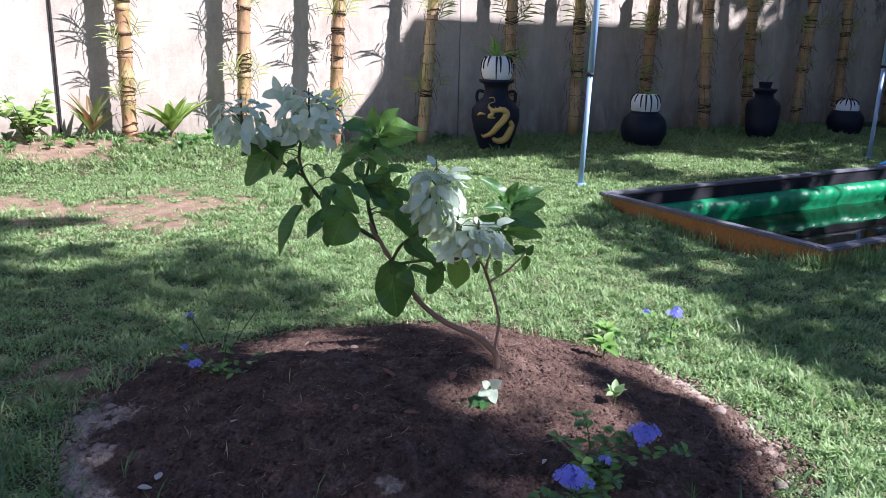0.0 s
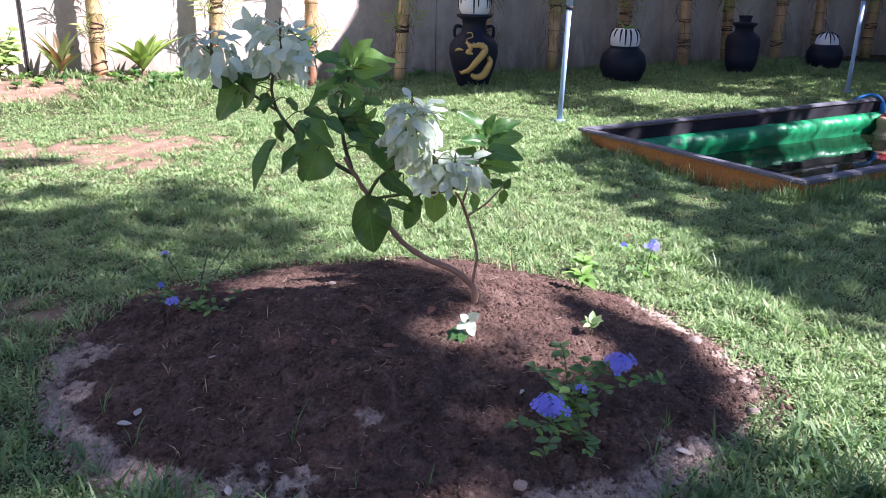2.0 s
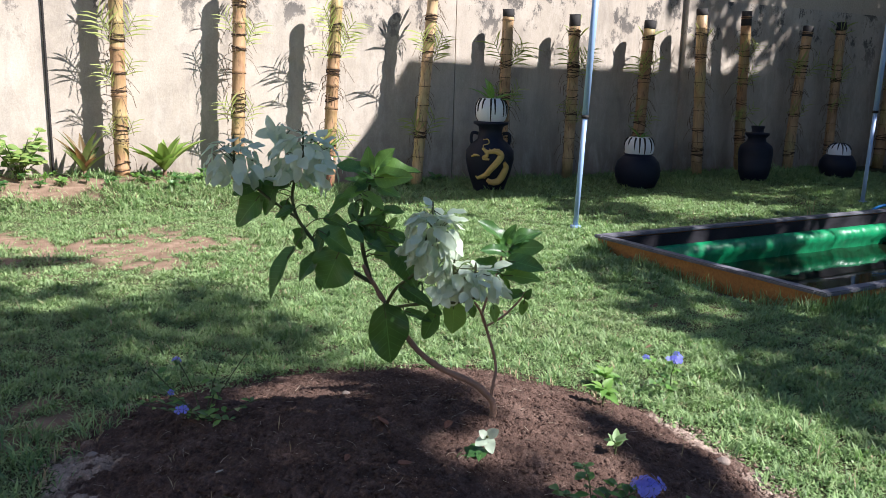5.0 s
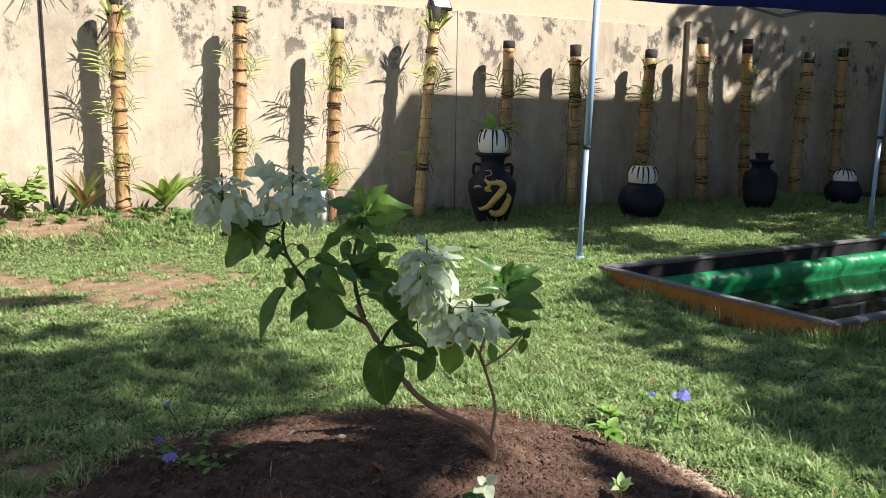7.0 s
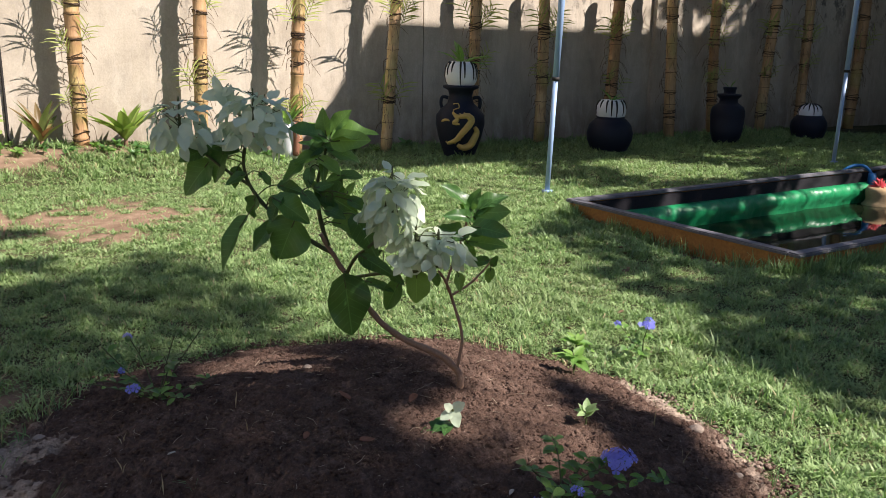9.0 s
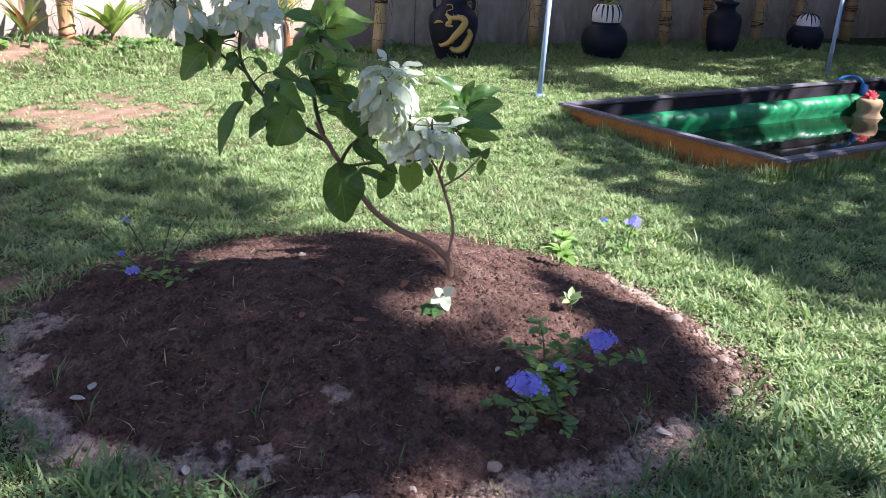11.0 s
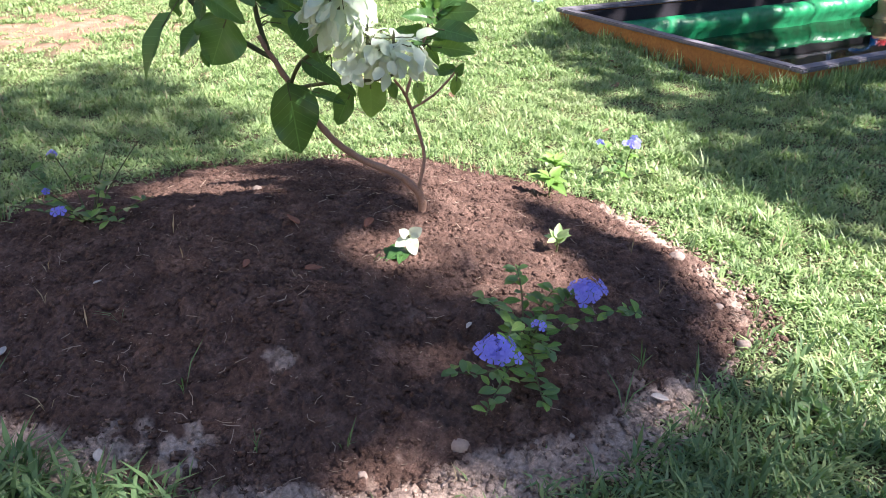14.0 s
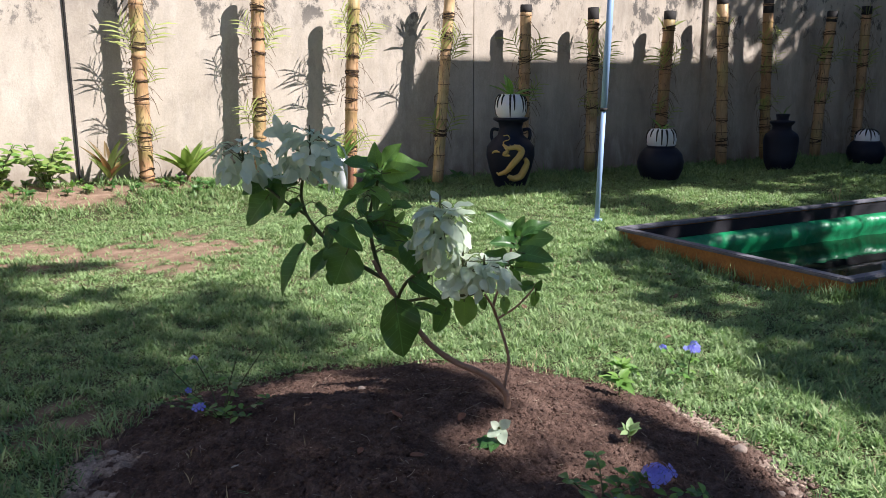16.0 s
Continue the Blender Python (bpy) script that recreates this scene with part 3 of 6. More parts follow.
def lawn(name, count, rmin, rmax, az, length, width, seed, mat, label):
    rng = np.random.default_rng(seed)
    got, total = [], 0
    while total < count:
        m = 200000
        d, a = np.sqrt(rng.uniform(rmin ** 2, rmax ** 2, m)), np.radians(rng.uniform(az[0], az[1], m))
        x, y = 1.0 + d * np.sin(a), 1.5 + d * np.cos(a)
        px, py = (x - POND.translation.x), (y - POND.translation.y)
        c, s = POND[0][0], POND[1][0]
        u, w = c * px + s * py, -s * px + c * py
        ok = (y < 9.3) & (past_rim(x, y) > 1.0 + 0.05 * rng.standard_normal(m))
        ok &= ~((u > -0.02) & (u < POND_L + 0.02) & (w > -0.02) & (w < POND_W + 0.02))
        ok &= rng.uniform(size=m) > np.clip(0.10 - F_THIN(x, y) * 0.9 + 1.1 * F_BARE(x, y), 0, 0.985)
        got.append(np.stack([x, y, F_LEVEL(x, y) - 0.005], 1)[ok])
        total += len(got[-1])
    P = np.concatenate(got)[:count]
    n = len(P)
    near_wall = np.clip((P[:, 1] - 7.9) / 1.0, 0, 1)
    ln = length * rng.uniform(0.45, 1.45, n) * np.clip(F_LUSH(P[:, 0], P[:, 1]), 0.35, 1.8) * (1 + 0.9 * near_wall)
    me = blades(name, P, ln, width * rng.uniform(0.55, 1.5, n), rng.uniform(0.45, 1.55, n), F_COMB(P[:, 0], P[:, 1]) + rng.normal(0, 2.2, n), mat)
    return tagged(link_part(name, me, None, None), label, "grass", kind="stuff")


lawn("near_grass", 320000, 0.9, 4.2, (-13, 74), 0.040, 0.0048, 11, M_GRASS, "short trodden lawn grass round the soil bed")
lawn("middle_grass", 230000, 4.2, 6.6, (-4, 63), 0.040, 0.0068, 12, M_GRASS, "short lawn grass with thin bare places")
lawn("far_grass", 230000, 6.6, 12.5, (-4, 63), 0.042, 0.0088, 13, M_GRASS, "lawn grass growing longer at the foot of the wall")
lawn("straw_blades", 26000, 0.9, 7.5, (-10, 66), 0.040, 0.0040, 14, M_STRAW, "dry straw-coloured blades among the lawn grass")


def weed_patch(name, at, spread, count, length, width, seed, label):
    rng = np.random.default_rng(seed)
    P = []
    while len(P) < count:
        x, y = rng.normal(at[0], spread[0]), rng.normal(at[1], spread[1])
        a = math.atan2(y - BED[1], x - BED[0])
        if math.hypot(x - BED[0], y - BED[1]) < bed_radius(a) * 0.98:
            continue
        P.append((x, y, level(x, y)))
    P = np.repeat(np.array(P), 5, axis=0)
    P[:, :2] += rng.normal(0, 0.006, (len(P), 2))
    n = len(P)
    me = blades(name, P, length * rng.uniform(0.5, 1.3, n), width * rng.uniform(0.6, 1.3, n), rng.uniform(0.3, 1.15, n), rng.uniform(0, 2 * math.pi, n), M_WEED)
    return tagged(link_part(name, me, None, None), label, "weeds", kind="stuff")


weed_patch("broad_weeds", (1.17, 2.93), (0.11, 0.13), 120, 0.085, 0.0085, 21, "broad-bladed weeds at the edge of the bed")
weed_patch("side_weeds", (2.35, 2.42), (0.30, 0.12), 340, 0.058, 0.0065, 22, "low leafy weeds and grass beside the bed")
weed_patch("side_weeds", (0.88, 3.45), (0.10, 0.35), 180, 0.06, 0.006, 23, "low weeds along the dry edge of the bed")


# ---- the pond ----
def rim_board(bm, lo, hi):
    box(bm, lo, hi, 0.006)


def pond():
    ob = thing("garden_pond", (0, 0, 0), "rectangular pond of orange boards with dark rim and green tarpaulin", "pond")
    ob.matrix_basis = POND
    t, l, wd, top = 0.055, POND_L, POND_W, 0.10
    for lo, hi in (((-0.01, -0.01, top - 0.022), (l + 0.01, t, top)), ((-0.01, wd - t, top - 0.022), (l + 0.01, wd + 0.01, top)),
                   ((-0.01, t, top - 0.022), (t, wd - t, top - 0.002)), ((l - t, t, top - 0.022), (l + 0.01, wd - t, top - 0.002))):
        bm = bmesh.new()
        rim_board(bm, lo, hi)
        part("rim_board", bm, M_RIM, ob, "dark weathered rim board", smooth=False)
    for lo, hi in (((0.01, 0.01, -0.3), (l - 0.01, 0.035, top - 0.022)), ((0.01, wd - 0.035, -0.3), (l - 0.01, wd - 0.01, top - 0.022)),
                   ((0.01, 0.035, -0.3), (0.035, wd - 0.035, top - 0.022)), ((l - 0.035, 0.035, -0.3), (l - 0.01, wd - 0.035, top - 0.022))):
        bm = bmesh.new()
        box(bm, lo, hi)
        part("side_board", bm, M_BOARD, ob, "orange-stained side board", smooth=False)
    for lo, hi in (((0.036, 0.036, -0.04), (l - 0.036, 0.05, top - 0.03)), ((0.036, wd - 0.05, -0.04), (l - 0.036, wd - 0.036, top - 0.03)),
                   ((0.036, 0.05, -0.04), (0.05, wd - 0.05, top - 0.03)), ((l - 0.05, 0.05, -0.04), (l - 0.036, wd - 0.05, top - 0.03))):
        bm = bmesh.new()
        box(bm, lo, hi)
        part("inner_board", bm, M_INNER, ob, "dark inner board", smooth=False)
    # lining: a rolled, wrinkled sheet along the four inner sides
    def side(p0, p1, inward, seed):
        n, prof = 260, ((0.003, -0.010), (0.035, -0.002), (0.075, -0.015), (0.100, -0.050), (0.098, -0.090), (0.070, -0.125), (0.06, -0.2), (0.05, -0.45))
        V = []
        p0, p1, inward = Vector(p0), Vector(p1), Vector(inward)
        for i in range(n + 1):
            p = p0.lerp(p1, i / n)
            s = (p - p0).length
            for j, (o, z) in enumerate(prof):
                k = 0.020 * noise.noise((s * 3.2, j * 0.3, seed)) + 0.016 * noise.noise((s * 11, j * 0.9, seed)) + 0.010 * noise.noise((s * 27, j * 1.3, seed)) - 0.03 * max(0, math.sin(s * 2.9 + seed)) ** 24
                V.append(p + inward * (o + k * min(j, 3) / 3 + 0.05) + Vector((0, 0, z + 0.4 * k * min(j, 2) / 2)))
        m = len(prof)
        i = np.arange(n * m).reshape(n, m)[:, :-1].ravel()
        me = np_mesh("lining", np.array([tuple(v) for v in V]), np.stack([i, i + 1, i + 1 + m, i + m], 1), True)
        link_part("lining", me, M_LINER, ob, "wrinkled green tarpaulin")
    side((0.05, wd, 0), (l - 0.05, wd, 0), (0, -1, 0), 1)
    side((0.05, 0, 0), (l - 0.05, 0, 0), (0, 1, 0), 2)
    side((0, 0.05, 0), (0, wd - 0.05, 0), (1, 0, 0), 3)
    side((l, 0.05, 0), (l, wd - 0.05, 0), (-1, 0, 0), 4)
    bm = bmesh.new()
    box(bm, (0.06, 0.06, -0.40), (l - 0.06, wd - 0.06, -0.165))
    part("water", bm, M_WATER, ob, "still dark pond water", smooth=False)


pond()


def pond_grass():
    """Longer grass left standing along the boards."""
    rng = np.random.default_rng(41)
    P = []
    for k in range(12000):
        if rng.uniform() < 0.62:
            p = Vector((rng.uniform(-0.05, POND_L), -abs(rng.normal(0, 0.05)) - 0.004, 0))
        elif rng.uniform() < 0.8:
            p = Vector((-abs(rng.normal(0, 0.05)) - 0.004, rng.uniform(-0.05, POND_W), 0))
        else:
            p = Vector((rng.uniform(0, POND_L), POND_W + abs(rng.normal(0, 0.06)) + 0.01, 0))
        if noise.noise((p.x * 2.5, p.y * 2.5, 3)) < -0.22 * rng.uniform() or (p.x < 0 and 0.06 < p.y < 0.85 and rng.uniform() < 0.75):
            continue
        q = POND @ p
        P.append((q.x, q.y, level(q.x, q.y) - 0.005))
    P = np.array(P)
    n = len(P)
    me = blades("pond_grass", P, 0.095 * rng.uniform(0.4, 1.3, n), 0.0055 * rng.uniform(0.6, 1.3, n), rng.uniform(0.1, 1.0, n), rng.uniform(0, 2 * math.pi, n), M_GRASS)
    tagged(link_part("pond_grass", me, None, None), "longer grass standing along the pond boards", "grass", kind="stuff")


pond_grass()


# ---- the tent ----
def tent():
    ob = thing("canopy_tent", (0, 0, 0), "blue canvas canopy tent on slim pale blue poles over the lawn", "tent")
    fl, fr = Vector((4.73, 6.52, 0)), Vector((8.36, 6.74, 0))
    lean = {0: Vector((0.085, 0.02, 0)), 1: Vector((0.06, 0.0, 0))}
    for k, p in enumerate((fl, fr)):
        bm = bmesh.new()
        top = p + lean[k] + Vector((0, 0, 1.94 + 0.13 * k))
        mid = p.lerp(top, 0.42)
        tube(bm, [p, mid], 0.019, 10)
        tube(bm, [mid, top], 0.024, 10)
        part("pole", bm, M_POLE, ob, "pale blue enamelled pole")
        bm = bmesh.new()
        tube(bm, [mid - Vector((0, 0, 0.012)), mid + Vector((0, 0, 0.012))], 0.0275, 10)
        part("collar", bm, M_BLACK, ob, "dark joint collar")
        bm = bmesh.new()
        tube(bm, [p - Vector((0, 0, 0.01)), p + Vector((0, 0, 0.012))], 0.04, 12)
        part("foot", bm, M_POLE, ob)
    # cover: a hanging front edge and a roof that rises from it to a ridge bar
    f0, f1 = fl + lean[0] + Vector((0, 0, 1.87)), fr + lean[1] + Vector((0, 0, 2.0))
    e0, e1 = f0 + Vector((0, 0, 0.20)), f1 + Vector((0, 0, 0.20))
    g0, g1 = Vector((5.78, 8.25, 2.64)), Vector((8.95, 8.25, 2.60))
    bm = bmesh.new()
    n = 24
    rows = [[bm.verts.new(a.lerp(b, i / n) + Vector((0, 0.012 * math.sin(i * 1.7), -sag * math.sin(math.pi * ((i * 2 / n) % 1))))) for i in range(n + 1)] for a, b, sag in ((f0, f1, 0.012), (e0, e1, 0.0), (g0, g1, 0.0))]
    for a, b in zip(rows, rows[1:]):
        for i in range(n):
            bm.faces.new((a[i], a[i + 1], b[i + 1], b[i]))
    bmesh.ops.solidify(bm, geom=bm.faces[:], thickness=0.004)
    part("cover", bm, M_CANOPY, ob, "dark blue canvas cover", smooth=False)
    m0 = f0.lerp(f1, 0.57) + Vector((0, 0.03, -0.06))
    top = f0.lerp(f1, 0.82) + Vector((0, 0.03, 0.06))
    for p, q in ((f0.lerp(f1, 0.35) + Vector((0, 0.03, 0.05)), m0), (m0, top), (m0 + Vector((0, 0.03, 0.01)), top + Vector((0, 0.03, 0.01))), (f0 + Vector((0, 0.02, 0)), f0.lerp(f1, 0.28) + Vector((0, 0.03, 0.13))),
                 (e0, g0), (e1, g1), (g0, g1), (top, f1 + Vector((0, 0.03, -0.02)))):
        bm = bmesh.new()
        tube(bm, [p, q], 0.011, 6)
        part("truss_bar", bm, M_FRAME, ob, "thin grey truss bar")


tent()


# ---- bamboo posts along the wall ----
def bamboo_post(base, top, radius, tufts, seed, capped=0.10, rough_ties=12):
    """A culm with swollen joints, charred top, cord ties, hanging roots and orchid tufts at given heights."""
    rng = random.Random(seed)
    radius *= 0.84
    base, top = Vector(base), Vector(top)
    ob = thing("bamboo_post", base, "bamboo post with cord ties and orchids, standing before the wall", "post", "bamboo posts along the wall")
    ax = top - base
    h = ax.length
    bm = bmesh.new()
    pts, rad, z = [], [], 0.0
    ax_n = ax.normalized()
    joints = []
    while z < h:
        joints.append(z)
        z += rng.uniform(0.15, 0.24)
    zs = [0]
    rs = [radius]
    for j in joints[1:]:
        if j > h - 0.05:
            break
        for dz, k in ((-0.02, 1.0), (-0.007, 1.09), (0.0, 0.98), (0.006, 1.10), (0.02, 1.0)):
            zs.append(j + dz)
            rs.append(radius * k * (1 - 0.06 * (j + dz) / h))
    zs.append(h)
    rs.append(radius * 0.94)
    bend = Vector((rng.uniform(-1, 1), rng.uniform(-1, 1), 0)) * 0.015
    def at(s):
        return ax_n * s + bend * math.sin(math.pi * s / h)
    tube(bm, [at(s) for s in zs], rs, 18)
    part("culm", bm, M_BAMBOO, ob)
    bm = bmesh.new()
    tube(bm, [at(h - capped), at(h - capped + 0.004), at(h + 0.004), at(h + 0.004), at(h - 0.05)], [radius * 0.985, radius * 1.0, radius * 0.99, radius * 0.8, radius * 0.78], 18)
    part("charred_top", bm, M_BLACK, ob, "blackened hollow top")
    def ring(s, thick, tilt, turn):
        n = 22
        bm = bmesh.new()
        wob = [rng.uniform(-0.004, 0.004) for i in range(n)]
        tube(bm, [at(s) + Vector((math.cos(a) * radius * 1.07, math.sin(a) * radius * 1.07, tilt * math.sin(a + turn) + wob[i % n])) for i, a in ((i, 2 * math.pi * i / n) for i in range(n + 1))], thick, 5, False)
        part("cord_tie", bm, M_TIE, ob)
    # bundles of cord round the culm, some at the orchids, some between
    spots = [hz - 0.06 for hz, *_ in tufts] + [h * rng.uniform(0.10, 0.85) for k in range(rough_ties // 3)]
    for s in spots:
        for k in range(rng.choice((2, 3, 4))):
            ring(min(s + rng.uniform(-0.035, 0.035), h - 0.03), rng.uniform(0.0022, 0.0052), rng.uniform(0.0, 0.026), rng.uniform(0, 6.3))
    for j in joints[1:]:
        if j < h - 0.06:
            ring(j - 0.001, 0.0022, 0.001, 0)
    bm = bmesh.new()
    for k in range(75):
        s = h * rng.uniform(0.15, 0.92)
        a = rng.uniform(0, 2 * math.pi)
        p = at(s) + Vector((math.cos(a), math.sin(a), 0)) * radius
        o = Vector((math.cos(a), math.sin(a), 0))
        l = rng.uniform(0.04, 0.16)
        tube(bm, smooth_path([p, p + o * l * 0.4 + Vector((0, 0, -l * 0.2)), p + o * l * rng.uniform(0.3, 0.9) + Vector((0.02, 0, -l))], 3), 0.0024, 4, False)
    tagged(part("root_tangle", bm, M_ROOT, ob, "hanging dry orchid roots"), kind="stuff")
    for hz, size, count in tufts:
        bm, sheath = bmesh.new(), []
        def blade(p, d, l, wide, sag):
            s = d.cross(Vector((0, -1, 0.25))).normalized() * l * wide
            v = [bm.verts.new(q) for q in (p - s * 0.5, p + s * 0.5, p + d * l * 0.55 + s, p + d * l * 0.55 - s, p + d * l + Vector((0, 0, -sag * l)))]
            bm.faces.new(v[:4])
            bm.faces.new((v[3], v[2], v[4]))
            if sheath:
                bm.faces.new((sheath[0], sheath[1], v[0]))
            sheath[:] = v[:2]
        if hz > 0.88 * h:
            for k in range(int(count * 1.7)):
                a, el = 2 * math.pi * (k + rng.uniform(0, 0.8)) / int(count * 1.7), rng.uniform(0.45, 1.35)
                o = Vector((math.cos(a), math.sin(a), 0))
                blade(at(hz - 0.03) + o * radius * 0.98 + Vector((0, 0, rng.uniform(-0.08, 0.05))), o * math.cos(el) + Vector((0, 0, math.sin(el))), size * rng.uniform(0.5, 1.0), 0.06, 0.12)
        else:
            for side in (-1, 1, rng.choice((-1, 1))):
                if sheath:
                    part("orchid", bm, M_ORCHID, ob, "spiky green orchid tuft", smooth=False)
                    bm, sheath = bmesh.new(), []
                stem = Vector((side * rng.uniform(0.25, 0.6), rng.uniform(-0.45, 0.1), 0.85)).normalized()
                foot = at(hz) + Vector((side * radius * 0.9, -radius * 0.5, rng.uniform(-0.14, -0.02)))
                across = stem.cross(Vector((0, 1, 0))).normalized()
                n = count // 2 + 5
                tube(bm, [foot, foot + stem * size * 0.8], 0.003, 4, False)
                for k in range(n):
                    d = (stem * rng.uniform(0.45, 0.8) + across * (1 if k % 2 else -1) * rng.uniform(0.6, 0.9) + Vector((0, rng.uniform(-0.3, 0.3), 0))).normalized()
                    blade(foot + stem * size * 0.8 * k / n, d, size * rng.uniform(0.5, 0.85), 0.034, 0.12)
        part("orchid", bm, M_ORCHID, ob, "spiky green orchid tuft", smooth=False)
    return ob


Y = 9.11
bamboo_post((1.882, Y, 0.06), (1.893, Y, 2.00), 0.072, [(1.78, 0.20, 9), (1.33, 0.26, 9), (1.0, 0.2, 7), (0.5, 0.16, 4)], 1, 0.12)
bamboo_post((2.86, Y, 0.05), (2.916, Y, 1.93), 0.070, [(1.82, 0.16, 6), (1.38, 0.24, 9), (0.72, 0.22, 6)], 2, 0.10)
bamboo_post((3.702, Y - 0.09, 0.0), (3.793, Y - 0.09, 1.88), 0.070, [(1.55, 0.24, 12), (1.30, 0.24, 10), (0.42, 0.24, 10)], 3, 0.09)
bamboo_post((4.629, Y - 0.09, -0.03), (4.794, Y - 0.09, 2.048), 0.066, [(1.95, 0.22, 12), (1.38, 0.28, 14), (0.62, 0.24, 6)], 4, 0.14, 15)
bamboo_post((5.68, Y, 0.0), (5.70, Y, 1.78), 0.072, [(1.30, 0.30, 12), (0.95, 0.2, 6)], 5, 0.07)
bamboo_post((6.556, Y, 0.02), (6.547, Y, 1.78), 0.072, [(1.62, 0.18, 5), (1.25, 0.30, 12), (0.75, 0.2, 5)], 6, 0.12)
bamboo_post((7.53, Y, 0.0), (7.607, Y, 1.775), 0.080, [(1.65, 0.2, 4), (1.22, 0.30, 13), (0.7, 0.2, 4)], 7, 0.09)
bamboo_post((8.464, Y - 0.05, 0.0), (8.333, Y - 0.05, 1.948), 0.078, [(1.72, 0.2, 3)], 8, 0.07, 14)
bamboo_post((9.236, Y, 0.0), (9.121, Y, 1.975), 0.074, [(1.55, 0.22, 9), (1.2, 0.24, 8), (0.75, 0.2, 6)], 9, 0.17)
bamboo_post((10.128, Y, 0.0), (10.25, Y, 1.858), 0.078, [(1.35, 0.30, 10), (0.8, 0.2, 4)], 10, 0.13)
bamboo_post((10.911, Y, 0.0), (10.883, Y, 1.939), 0.074, [(1.88, 0.2, 7), (1.3, 0.26, 8), (0.9, 0.2, 5)], 11, 0.10)
bamboo_post((11.99, Y, 0.0), (12.05, Y, 1.95), 0.085, [(1.2, 0.26, 7)], 12, 0.16)


# ---- jars ----
def ribbed_pot(name, parent, radius, z0, height, dome, seed):
    """A round white pot with black drips down its ribs."""
    rng = random.Random(seed)
    bm = bmesh.new()
    n = 40
    prof = [(0.80, 0.0), (0.95, 0.18), (1.0, 0.42), (0.97, 0.68), (0.86, 0.88), (0.70, 0.99)] if not dome else [(0.98, 0.0), (1.0, 0.2), (0.96, 0.5), (0.80, 0.78), (0.5, 0.95), (0.15, 1.0)]
    rings = []
    for r, z in prof:
        rings.append([bm.verts.new((radius * r * (1 - 0.035 * (abs(math.cos(4.5 * a)) < 0.25)) * math.cos(a), radius * r * math.sin(a), z0 + height * z)) for a in (2 * math.pi * k / n for k in range(n))])
    for a, b in zip(rings, rings[1:]):
        for k in range(n):
            bm.faces.new((a[k], a[(k + 1) % n], b[(k + 1) % n], b[k]))
    bm.faces.new(rings[-1])
    pot = part(name, bm, M_WHITE, parent, "white pot with black drips")
    for k in range(14):
        a = 2 * math.pi * (k + rng.uniform(-0.22, 0.22)) / 14
        lo = rng.uniform(0.02, 0.6)
        bm = bmesh.new()
        pts = []
        for i in range(8):
            z = 0.97 - (0.97 - lo) * i / 7
            for (r1, z1), (r2, z2) in zip(prof, prof[1:]):
                if z1 <= z <= z2:
                    r = r1 + (r2 - r1) * (z - z1) / (z2 - z1)
            pts.append(Vector((radius * r * math.cos(a), radius * r * math.sin(a), z0 + height * z)))
        tube(bm, pts, [0.0115 * (1 - 0.085 * i) for i in range(8)], 5)
        part("drip", bm, M_BLACK, pot, "black paint drip")
    return pot


def strap_leaves(parent, at, count, length, width, mat, seed, spread=(0.4, 1.3), name="leaf", label=""):
    rng = random.Random(seed)
    me = leaf_mesh("strap_leaf", mat, width, 0.25, 0.28, 0.0, 7, 1.0)
    for k in range(count):
        az, el = 2 * math.pi * (k + rng.uniform(-0.3, 0.3)) / count, rng.uniform(*spread)
        ob = link_part(name, me, None, parent, label)
        s = length * rng.uniform(0.7, 1.15)
        ob.matrix_basis = Matrix.Translation(at) @ Euler((el, 0, az)).to_matrix().to_4x4() @ Matrix.Diagonal((s, s, s, 1))


